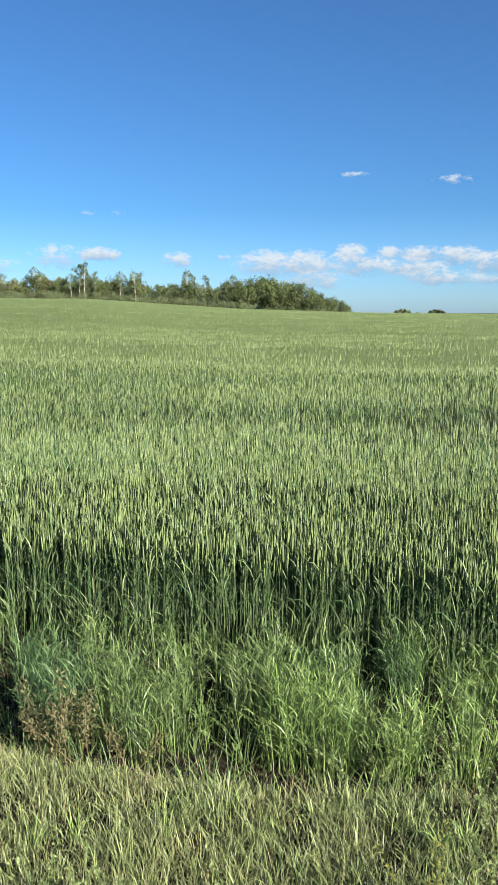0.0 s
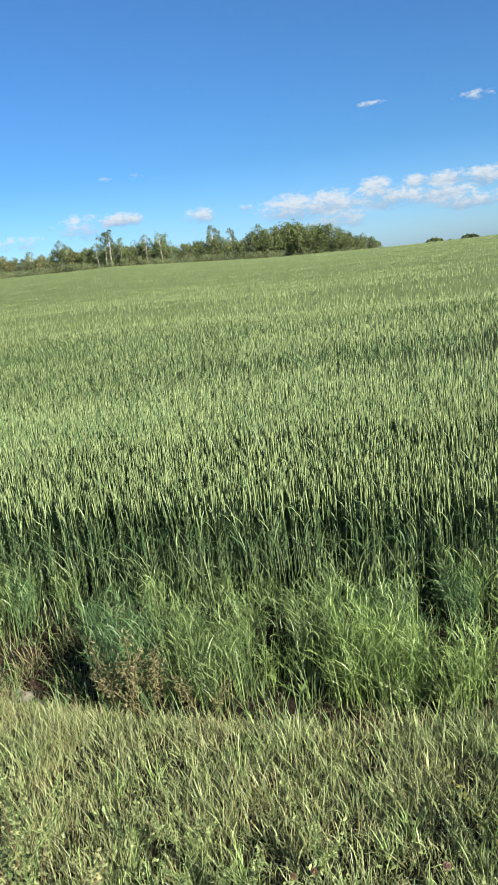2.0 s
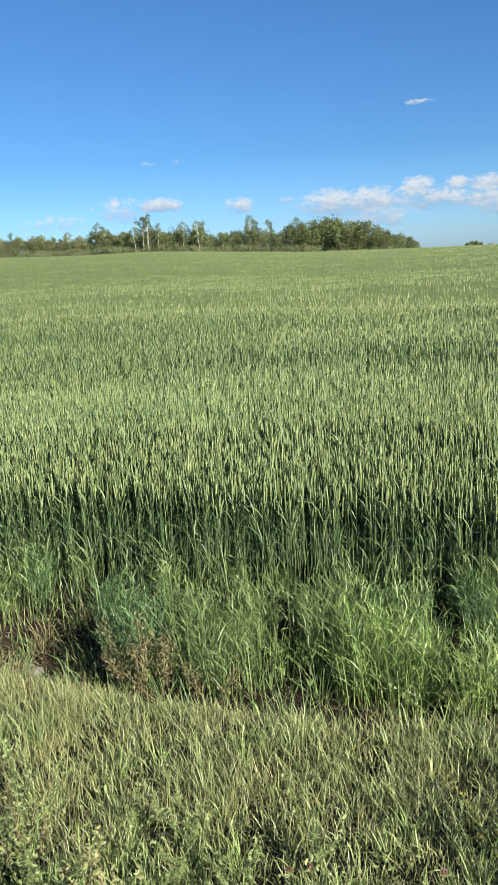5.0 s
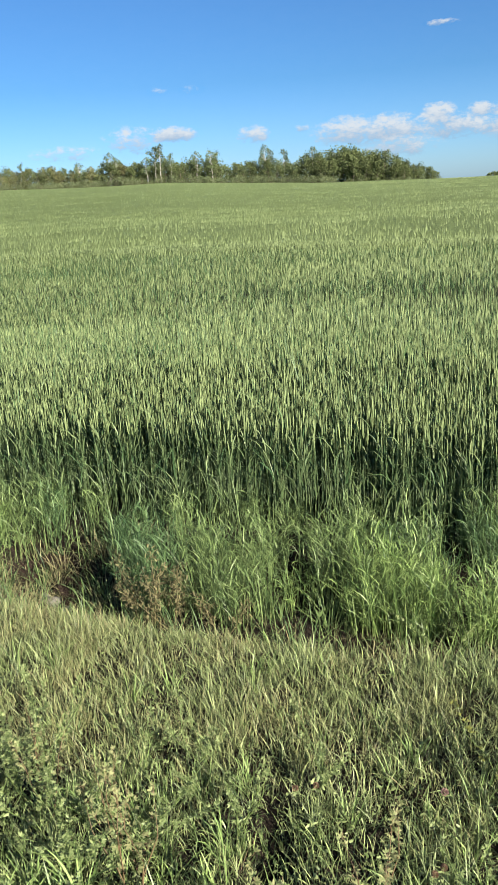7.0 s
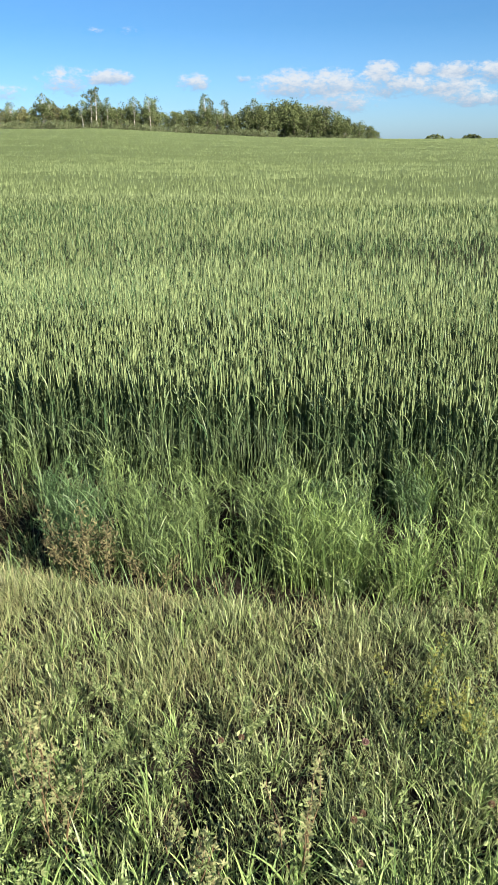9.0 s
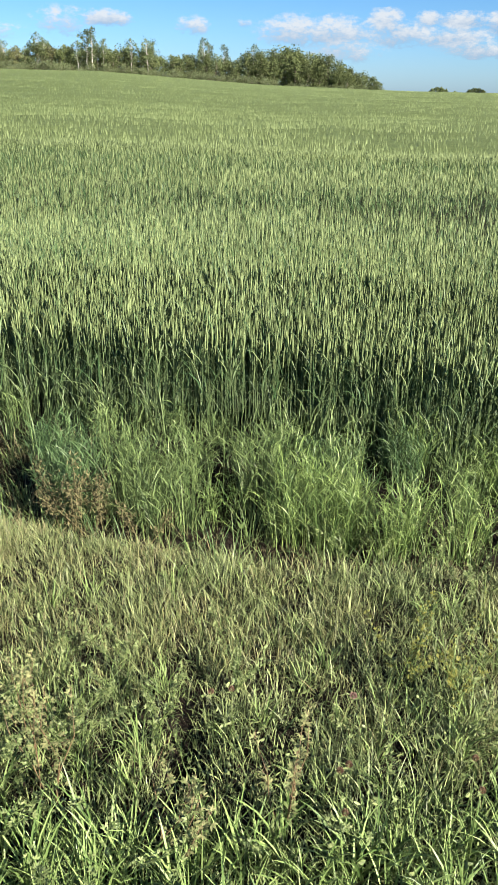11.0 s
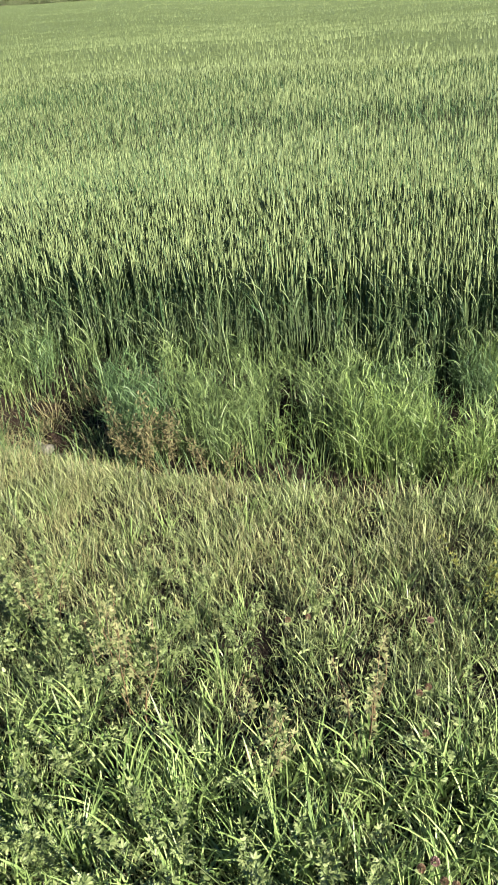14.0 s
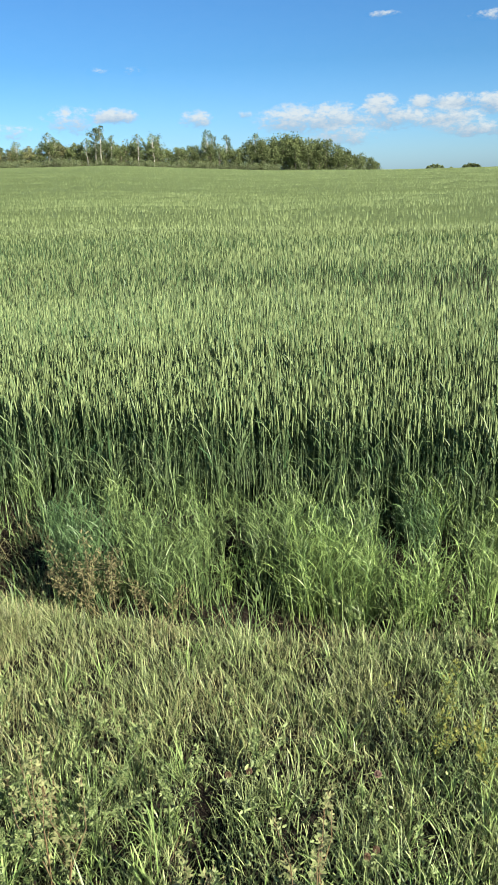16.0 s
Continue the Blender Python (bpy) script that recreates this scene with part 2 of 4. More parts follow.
class Batch:
    """Many blades, stems and leaves gathered into one mesh."""

    def __init__(self):
        self.v, self.q, self.t, self.qm, self.tm, self.n = [], [], [], [], [], 0

    def add(self, verts, quads, tris, m):
        """verts (N, V, 3), quads (Q, 4) and tris (T, 3) within one piece; m: material slot."""
        count, size = verts.shape[:2]
        base = (self.n + np.arange(count) * size)[:, None, None]
        self.v.append(verts.reshape(-1, 3))
        if len(quads):
            self.q.append((base + np.asarray(quads)[None]).reshape(-1, 4))
            self.qm.append(np.full(count * len(quads), m))
        if len(tris):
            self.t.append((base + np.asarray(tris)[None]).reshape(-1, 3))
            self.tm.append(np.full(count * len(tris), m))
        self.n += count * size

    def ribbon(self, c, w, m):
        """Blades: centre lines c (N, K, 3), half widths w (N, K, 3); the last point is the tip."""
        k = c.shape[1]
        sides = np.stack([c - w, c + w], 2)[:, : k - 1].reshape(len(c), -1, 3)
        verts = np.concatenate([sides, c[:, -1:]], 1)
        quads = [(2 * i, 2 * i + 1, 2 * i + 3, 2 * i + 2) for i in range(k - 2)]
        self.add(verts, quads, [(2 * k - 4, 2 * k - 3, 2 * k - 2)], m)

    def tube(self, c, r, sides, m, twist=0.0):
        """Tapered stems: centre lines c (N, K, 3), radii r (N, K); the last point is the tip."""
        n, k = c.shape[:2]
        way = c[:, -1] - c[:, 0]
        way = way / np.linalg.norm(way, axis=1, keepdims=True)
        ref = np.where(np.abs(way[:, 2:3]) > 0.9, np.array([[1.0, 0, 0]]), np.array([[0, 0, 1.0]]))
        u = np.cross(way, ref)
        u /= np.linalg.norm(u, axis=1, keepdims=True)
        w = np.cross(way, u)
        ang = np.arange(sides) * 2 * np.pi / sides
        rings = []
        for i in range(k - 1):
            a = ang + twist * i
            ring = np.cos(a)[None, :, None] * u[:, None] + np.sin(a)[None, :, None] * w[:, None]
            rings.append(c[:, i : i + 1] + ring * r[:, i, None, None])
        verts = np.concatenate(rings + [c[:, -1:]], 1)
        quads = [(i * sides + j, i * sides + (j + 1) % sides, (i + 1) * sides + (j + 1) % sides, (i + 1) * sides + j) for i in range(k - 2) for j in range(sides)]
        last = (k - 2) * sides
        self.add(verts, quads, [(last + j, last + (j + 1) % sides, (k - 1) * sides) for j in range(sides)], m)

    def build(self, name, mats, parent=None, smooth=True):
        v = np.concatenate(self.v).astype(np.float32)
        q = np.concatenate(self.q) if self.q else np.zeros((0, 4), int)
        t = np.concatenate(self.t) if self.t else np.zeros((0, 3), int)
        me = bpy.data.meshes.new(name)
        me.vertices.add(len(v))
        me.vertices.foreach_set("co", v.ravel())
        me.loops.add(q.size + t.size)
        me.loops.foreach_set("vertex_index", np.concatenate([q.ravel(), t.ravel()]).astype(np.int32))
        me.polygons.add(len(q) + len(t))
        starts = np.concatenate([np.arange(len(q)) * 4, q.size + np.arange(len(t)) * 3])
        me.polygons.foreach_set("loop_start", starts.astype(np.int32))
        for m in mats:
            me.materials.append(m)
        slots = np.concatenate(self.qm + self.tm).astype(np.int32)
        me.polygons.foreach_set("material_index", slots)
        me.polygons.foreach_set("use_smooth", np.full(len(q) + len(t), smooth))
        me.update(calc_edges=True)
        ob = new(name, me)
        if parent is not None:
            ob.parent = parent
        return ob


def blades(b, roots, length, width, lean, curl, k, m, az=None, twist=0.5):
    """Grass blades: each starts at its lean from upright and bends over by curl (radians) to its tip."""
    n = len(roots)
    if n == 0:
        return
    az = rng.uniform(0, 2 * np.pi, n) if az is None else az
    s = np.linspace(0, 1, k)
    th = lean[:, None] + curl[:, None] * s[None, :] ** 1.5
    step = (length / (k - 1))[:, None]
    out = np.cumsum(np.sin(th[:, :-1]) * step, 1)
    up = np.cumsum(np.cos(th[:, :-1]) * step, 1)
    c = np.repeat(roots[:, None, :], k, 1).astype(float)
    c[:, 1:, 0] += out * np.cos(az)[:, None]
    c[:, 1:, 1] += out * np.sin(az)[:, None]
    c[:, 1:, 2] += up
    a = az + np.pi / 2 + rng.uniform(-twist, twist, n)
    side = np.stack([np.cos(a), np.sin(a), rng.uniform(-0.3, 0.3, n)], 1)
    shape = np.interp(s, [0, 0.35, 0.75, 1], [0.6, 1.0, 0.7, 0.0])
    w = side[:, None, :] * (width[:, None] * 0.5 * shape[None, :])[..., None]
    b.ribbon(c, w, m)


def uni(a, b, n):
    return rng.uniform(a, b, n)


def empty(name, x, y, z, turn=0.0, size=1.0):
    ob = new(name)
    ob.empty_display_size = 0.1
    ob.matrix_world = Matrix.LocRotScale((x, y, z), Euler((0, 0, turn)), (size,) * 3)
    return ob


# ---- the lie of the land ----
def wave(x, y, seed):
    """Smooth uneven waves between about -1 and 1."""
    r = np.random.default_rng(seed)
    out = 0.0
    for _ in range(7):
        a, f, p = r.uniform(0, 2 * np.pi), r.uniform(0.6, 2.2), r.uniform(0, 2 * np.pi)
        out = out + np.sin((x * np.cos(a) + y * np.sin(a)) * f + p)
    return out / 4.0


def verge_edge(x):
    return 2.53 + 0.075 * (x - 0.3) ** 2 / (1 + 0.1 * np.abs(x)) + 0.03 * wave(x * 2, x * 0, 3)


def wheat_front(x):
    return 3.46 - 0.13 * np.clip(x, -6, 6) + 0.06 * wave(x * 2.2, x * 0 + 4, 5)


def rise(x, y):
    """The field's height: level near the road, rising gently towards the wood."""
    r = np.hypot(x, y)
    az = np.degrees(np.arctan2(x, np.maximum(y, 1e-3)))
    top = np.interp(az, [-60, -27, -21.5, -16, -10, -3.8, 2.4, 6.4, 13, 40], [4.6, 4.35, 3.9, 3.8, 2.75, 1.7, 1.15, 0.95, 0.7, 0.6])
    s = np.clip((r - 12) / 153, 0, 1)
    ramp = s * s * (3 - 2 * s) * 0.45 + s * 0.55
    undulate = 0.07 * wave(x / 13, y / 5, 11) * np.clip((r - 6) / 10, 0, 1) * np.clip((120 - r) / 60, 0, 1)
    return np.where(y > 0, top * ramp, 0.0) + undulate


VERGE_HOLES = [(-0.15, 1.57, 0.05, 0.11), (0.32, 1.22, 0.05, 0.06)]
HOLLOWS = [(-1.62, 3.36, 0.20), (-1.45, 3.16, 0.20), (-1.30, 3.06, 0.17), (-1.10, 2.98, 0.12), (-0.62, 3.12, 0.08), (-0.34, 3.2, 0.12), (-0.16, 2.86, 0.07), (-0.02, 3.1, 0.06), (0.42, 3.3, 0.09), (0.78, 3.0, 0.12), (1.05, 3.0, 0.1)]


def ground_z(x, y):
    d = y - verge_edge(x)
    s1, s2 = np.clip((d + 0.03) / 0.19, 0, 1), np.clip((d - 0.40) / 0.6, 0, 1)
    s3 = np.clip((x + 1.95) / 0.3, 0, 1)
    dip = -0.17 * s3 * s3 * (3 - 2 * s3) * s1 * s1 * (3 - 2 * s1) * (1 - s2 * s2 * (3 - 2 * s2))
    for hx, hy, rx, ry in VERGE_HOLES:
        dip = dip - 0.09 * np.exp(-(((x - hx) / rx) ** 2) - ((y - hy) / ry) ** 2)
    z = rise(x, y) + dip + 0.012 * wave(x * 6, y * 6, 21) * (np.abs(y) < 8)
    for hx, hy, hr in HOLLOWS:
        z = z - 0.045 * np.exp(-((x - hx) ** 2 + (y - hy) ** 2) / hr**2)
    return z


def steps(near, fine, far, grow):
    out = list(np.arange(0, near, fine))
    d = fine
    while out[-1] < far:
        d *= grow
        out.append(out[-1] + d)
    return np.array(out)


def sheet(xs, ys, zf):
    gx, gy = np.meshgrid(xs, ys)
    v = np.stack([gx, gy, zf(gx, gy)], -1).reshape(1, -1, 3)
    w, h = len(xs), len(ys)
    i = (np.arange(h - 1)[:, None] * w + np.arange(w - 1)[None]).ravel()
    b = Batch()
    b.add(v, np.stack([i, i + 1, i + 1 + w, i + w], 1), [], 0)
    return b


xs = steps(2.4, 0.05, 3600, 1.13)
xs = np.concatenate([-xs[:0:-1], xs])
ys = np.concatenate([-steps(0.6, 0.2, 3600, 1.25)[:0:-1], steps(4.2, 0.04, 4200, 1.10)])
ground = sheet(xs, ys, ground_z).build("ground", [SHADED_SOIL])
tagged(ground, "earth under the grass verge, ditch and field, its colour darkened for shade", "ground", kind="structure")


# ---- the wheat field ----
def fan(r0, r1, density, a0=-34.0, a1=19.0):
    """Random places in the part of the field that spreads out before the road."""
    n = int(density * 0.5 * radians(a1 - a0) * (r1**2 - r0**2))
    a, r = np.radians(uni(a0, a1, n)), np.sqrt(uni(r0**2, r1**2, n))
    x, y = r * np.sin(a) + 0.14, r * np.cos(a) + 0.06
    return x, y


def crop_height(x, y):
    edge = np.clip((y - wheat_front(x)) / 0.75, 0, 1)
    roll = np.clip((y - 4.5) / 4, 0, 1)
    waves = 0.03 * wave(x / 1.6, y / 0.9, 31) + roll * (0.05 * wave(x / 2.6, y / 1.1, 33) + 0.075 * wave(x / 7, y / 2.4, 32))
    return (0.77 + waves) * (0.79 + 0.21 * edge)


def stalks(x, y, spread=0.024):
    """Root, top and leaning direction of wheat stalks."""
    n = len(x)
    h = crop_height(x, y) * (1.02 - np.abs(rng.normal(0, 0.085, n))) - 0.07
    root = np.stack([x, y, ground_z(x, y) - 0.01], 1)
    lean = np.stack([rng.normal(0.012, spread, n), rng.normal(0, spread, n), np.ones(n)], 1)
    return root, h, lean


def wheat_near(b, x, y):
    root, h, lean = stalks(x, y)
    n = len(x)
    s = np.array([0, 0.5, 1.0])
    bend = rng.normal(0, 0.012, (n, 2))
    c = root[:, None] + lean[:, None] * (h[:, None] * s)[..., None]
    c[:, 1, :2] += bend
    b.tube(np.concatenate([c, c[:, -1:] + lean[:, None] * 0.01], 1), np.repeat([[0.0019, 0.0016, 0.0012, 0.0008]], n, 0), 3, 1)
    top = c[:, -1]
    nod = lean + np.concatenate([rng.normal(0, 0.055, (n, 2)), np.zeros((n, 1))], 1)
    ear_len = uni(0.075, 0.11, n)
    es = np.array([0, 0.3, 0.7, 1.0])
    ec = top[:, None] + nod[:, None] * (ear_len[:, None] * es)[..., None]
    er = np.array([[0.002, 0.0037, 0.0032, 0]]) * uni(0.85, 1.2, n)[:, None]
    b.tube(ec, er, 4, 0, twist=0.785)
    # jutting and low front leaves take the lighter, lit leaf colour
    front = y < wheat_front(x) + 1.2
    jut = rng.random(n) < 0.5 * front
    k = jut.sum()
    blades(b, root[jut] + lean[jut] * (h[jut] * uni(0.4, 0.75, k))[:, None], uni(0.1, 0.18, k), uni(0.004, 0.007, k), uni(0.6, 1.3, k), uni(0.2, 1.2, k), 4, 3, twist=1.2)
    for at, size in ((0.95, 0.7), (0.87, 0.8), (0.78, 0.9), (0.62, 1.0), (0.45, 1.05), (0.30, 1.0)):
        keep = rng.random(n) < (0.8 if at > 0.7 else np.where(front, 0.8 if at > 0.25 else 0.4, 0.5 if at > 0.4 else 0.05))
        k = keep.sum()
        p = root[keep] + lean[keep] * (h[keep] * uni(at - 0.08, at + 0.08, k))[:, None]
        blades(b, p, uni(0.12, 0.21, k) * size, uni(0.004, 0.008, k), uni(0.12, 0.55, k), uni(0.5, 2.2, k), 4, 3 if at > 0.7 or at < 0.5 else 2, twist=1.2)


def wheat_mid(b, x, y, leaves=(0.86, 0.7), thick=1.0, sides=4):
    root, h, lean = stalks(x, y)
    n = len(x)
    c = root[:, None] + lean[:, None] * (h[:, None] * np.array([0.35, 1.0]))[..., None]
    if sides > 3:
        b.tube(c, np.repeat([[0.0018, 0.0007]], n, 0), 3, 1)
    else:
        a = uni(0, np.pi, n)
        b.ribbon(c, np.stack([np.cos(a), np.sin(a), np.zeros(n)], 1)[:, None] * np.array([0.0018, 0.0012])[None, :, None], 1)
    nod = lean + np.concatenate([rng.normal(0, 0.05, (n, 2)), np.zeros((n, 1))], 1)
    ear_len = uni(0.075, 0.11, n)
    ec = (root + lean * (h - 0.015)[:, None])[:, None] + nod[:, None] * (ear_len[:, None] * np.array([0, 0.4, 1.0]))[..., None]
    b.tube(ec, np.array([[0.0024, 0.0036, 0]]) * uni(0.85, 1.25, n)[:, None] * thick, sides, 0)
    for at in leaves:
        p = root + lean * (h * uni(at - 0.1, at + 0.1, n))[:, None]
        up = at > 0.85
        blades(b, p, uni(0.1, 0.19, n) if up else uni(0.13, 0.22, n), uni(0.004, 0.007, n) if up else uni(0.006, 0.01, n), uni(0.05, 0.4, n) if up else uni(0.15, 0.6, n), uni(0.2, 1.0, n) if up else uni(0.4, 1.6, n), 3, 3 if at > 0.9 else 2, twist=1.2)


def wheat_far(b, x, y, size):
    root, h, lean = stalks(x, y, 0.06)
    n = len(x)
    base = root + lean * (h - 0.06)[:, None]
    ec = base[:, None] + lean[:, None] * (uni(0.11, 0.16, n) * (0.8 + 0.2 * size))[:, None, None] * np.array([0, 1.0])[None, :, None]
    b.tube(ec, np.stack([uni(0.0065, 0.0095, n) * size, np.zeros(n)], 1), 3, 0)


def canopy_sheet():
    """The closed top of the crop farther off, with its cut edge down to the earth."""
    gx = steps(40, 0.7, 520, 1.06)
    gx = np.concatenate([-gx[:0:-1], gx])
    gy = 15 + steps(40, 0.6, 520, 1.05)

    def top(x, y):
        r = np.random.default_rng(41)
        return ground_z(x, y) + crop_height(x, y) - np.interp(y, [15, 40], [0.14, 0.08]) + r.uniform(-0.06, 0.05, x.shape)

    b = sheet(gx, gy, top)
    for line_x, line_y in ((gx, gx * 0 + gy[0]), (gx, gx * 0 + gy[-1]), (gy * 0 + gx[0], gy), (gy * 0 + gx[-1], gy)):
        up = np.stack([line_x, line_y, top(line_x, line_y)], 1)
        low = np.stack([line_x, line_y, ground_z(line_x, line_y) - 0.05], 1)
        n = len(up)
        i = np.arange(n - 1)
        b.add(np.concatenate([up, low])[None], np.stack([i, i + 1, n + i + 1, n + i], 1), [], 0)
    return b


def side_canopy(b):
    """The crop to either side of the stretch that is grown stalk by stalk."""
    gx = steps(12, 0.3, 520, 1.12)
    gx = np.concatenate([-gx[:0:-1], gx])
    gy = np.arange(2.6, 15.3, 0.3)
    x, y = np.meshgrid(gx, gy)
    r = np.random.default_rng(43)
    z = ground_z(x, y) + np.where(y > wheat_front(x), crop_height(x, y) - 0.08 + r.uniform(-0.05, 0.05, x.shape), -0.05)
    w, h = len(gx), len(gy)
    i = (np.arange(h - 1)[:, None] * w + np.arange(w - 1)[None])
    mx, my = (x[:-1, :-1] + x[1:, 1:]) / 2, (y[:-1, :-1] + y[1:, 1:]) / 2
    az = np.degrees(np.arctan2(mx, my))
    i = i[((az < -37) | (az > 22)) & (my > wheat_front(mx) - 0.3)]
    b.add(np.stack([x, y, z], -1).reshape(1, -1, 3), np.stack([i, i + 1, i + 1 + w, i + w], 1), [], 0)
    return b


def wheat_field():
    b = Batch()
    def stand(x, y):
        """Uneven rows: the stand is thinner in streaks."""
        thin = 0.5 + 0.4 * wave(x / 2.0, y / 0.55, 71) + 0.3 * wave(x / 5.0, y / 1.6, 72) + 0.45 * np.clip(x / y * 4 + 0.3, 0, 1) * np.clip((y - 4.5) / 2.5, 0, 1)
        thin = thin * np.clip((y - wheat_front(x) - 0.6) / 1.5, 0, 1)
        return rng.random(len(x)) < np.clip(1.15 - 0.95 * np.clip(thin, 0, 1) ** 2, 0.15, 1)

    x, y = fan(3.0, 7.0, 1500)
    ok = (y > wheat_front(x) + rng.exponential(0.05, len(x)) - 0.02) & stand(x, y)
    x, y = x[ok], y[ok]
    first = (y < wheat_front(x) + 0.75) & (rng.random(len(x)) < 0.9)
    wheat_near(b, x[first], y[first])
    rest = (y >= wheat_front(x) + 0.75) & (rng.random(len(x)) < np.interp(y - wheat_front(x), [0.75, 1.5, 3.0], [1.0, 0.66, 0.38]))
    deep = y > wheat_front(x) + 1.6
    wheat_mid(b, x[rest & ~deep], y[rest & ~deep], (0.88, 0.72))
    wheat_mid(b, x[rest & deep], y[rest & deep], (0.78, 0.6))
    # a closer stand of late ears along the sunny front
    x, y = fan(3.0, 7.0, 1900)
    ok = (y > wheat_front(x) + 0.03) & (rng.random(len(x)) < np.interp(y - wheat_front(x), [0, 0.5, 1.2, 2.7], [0.75, 1.0, 0.8, 0.0]))
    some = rng.random(len(x)) < 0.45
    wheat_mid(b, x[ok & some], y[ok & some], (0.9,))
    wheat_mid(b, x[ok & ~some], y[ok & ~some], ())
    x, y = fan(7.0, 10.0, 440)
    ok = stand(x, y)
    wheat_mid(b, x[ok], y[ok], (0.74,), 1.0, 3)
    x, y = fan(10.0, 16.0, 230)
    ok = stand(x, y)
    wheat_mid(b, x[ok], y[ok], (0.68,), 1.3, 3)
    x, y = fan(16.0, 40.0, 115)
    ok = stand(x, y)
    wheat_far(b, x[ok], y[ok], 1.15)
    x, y = fan(40.0, 90.0, 20)
    wheat_far(b, x, y, 2.1)
    x, y = fan(90.0, 168.0, 4.5)
    wheat_far(b, x, y, 3.4)
    # thinner on either side, where the field goes on
    for a0, a1 in ((-62.0, -34.0), (19.0, 60.0)):
        x, y = fan(3.0, 16.0, 30, a0, a1)
        ok = y > wheat_front(x)
        wheat_mid(b, x[ok], y[ok])
    crop = b.build("wheat_crop", [EAR, STRAW, BLADE, LIT_BLADE])
    tagged(crop, "green wheat in ear covering the whole field", "wheat", kind="stuff")
    top = side_canopy(canopy_sheet()).build("crop_canopy", [CANOPY], crop)
    tagged(top, "closed canopy of the wheat farther off", kind="stuff")


wheat_field()


# ---- the wood behind the field ----
def sticks(b, starts, ends, r0, r1, m, sag=0.1):
    n = len(starts)
    s = np.array([0, 0.33, 0.66, 1.0])
    c = starts[:, None] + (ends - starts)[:, None] * s[None, :, None]
    size = np.linalg.norm(ends - starts, axis=1)
    c[:, 1:3] += rng.normal(0, 1, (n, 2, 3)) * (size * sag)[:, None, None] * np.array([1, 1, 0.3])
    r = r0[:, None] + (r1 - r0)[:, None] * s[None]
    b.tube(c, r, 3, m)


def leaf_cloud(b, centres, radii, count, leaf, m):
    """Small leaf clumps about the ends of the limbs; each is a bent pair of triangles."""
    pick = rng.integers(0, len(centres), count)
    off = rng.normal(0, 1, (count, 3))
    off /= np.linalg.norm(off, axis=1, keepdims=True)
    p = centres[pick] + off * (radii[pick] * rng.random(count) ** 0.45)[:, None]
    u = rng.normal(0, 1, (count, 3))
    u /= np.linalg.norm(u, axis=1, keepdims=True)
    v = np.cross(u, rng.normal(0, 1, (count, 3)))
    v /= np.linalg.norm(v, axis=1, keepdims=True)
    s = uni(0.6, 1.3, count)[:, None] * leaf
    verts = np.stack([p - u * s, p + v * s * 0.7 + off * s * 0.2, p + u * s, p - v * s * 0.7 + off * s * 0.25], 1)
    b.add(verts, [], [(0, 1, 3), (1, 2, 3)], m)


def make_tree(name, label, height, spread, bare, trunk_r, bark, leaves, count, leaf, blobs, stems=1, category="tree"):
    """A tapered trunk with limbs and an uneven crown; bare: the share of the trunk without leaves."""
    root = empty(name, 0, 0, 0)
    wood, crown = Batch(), Batch()
    centres, radii = [], []
    for k in range(stems):
        foot = np.array([[0, 0, -0.1]]) + (rng.normal(0, 0.12, (1, 3)) * [1, 1, 0] if stems > 1 else 0)
        tilt = rng.normal(0, 0.03 if stems == 1 else 0.28, 2) * height
        top = np.array([[tilt[0], tilt[1], height * (1 if stems == 1 else uni(0.7, 1.0, 1)[0])]])
        sticks(wood, foot, top, np.array([trunk_r]), np.array([trunk_r * 0.2]), 0, 0.015)
        for j in range(blobs):
            s = bare + (1 - bare) * (j + uni(0, 1, 1)[0]) / blobs
            at = foot + (top - foot) * s
            a = uni(0, 2 * np.pi, 1)[0]
            u = (s - bare) / (1 - bare)
            reach = spread * (0.25 + 0.75 * math.sin(math.pi * min(0.15 + 0.85 * u, 1.0))) * uni(0.3, 1.0, 1)[0]
            end = at + np.array([[math.cos(a) * reach, math.sin(a) * reach, 0.35 * reach + 0.1]])
            sticks(wood, at, end, np.array([trunk_r * 0.35]), np.array([trunk_r * 0.08]), 0, 0.05)
            centres.append(end[0])
            radii.append(uni(0.3, 0.6, 1)[0] * spread)
    leaf_cloud(crown, np.array(centres), np.array(radii), count, leaf, 0)
    wood.build("trunk", [bark], root)
    crown.build("crown", [leaves], root, smooth=False)
    tagged(root, label, category)
    return root


def skyline(az):
    """Elevation of the tree tops over the wood."""
    return np.interp(az, [-40, -27, -23, -20.7, -19.5, -18.0, -17.0, -16.0, -15.2, -13.4, -12.4, -11.2, -10.0, -8.65, -7.8, -6.7, -5.5, -4.2, -3.0, -1.4, 0.7, 2.35, 3.2],
                     [2.6, 2.6, 2.5, 2.35, 2.7, 2.4, 2.5, 2.8, 2.6, 2.7, 2.6, 2.15, 2.2, 2.5, 2.3, 2.15, 2.4, 2.45, 2.5, 2.1, 1.55, 1.0, 0.45])


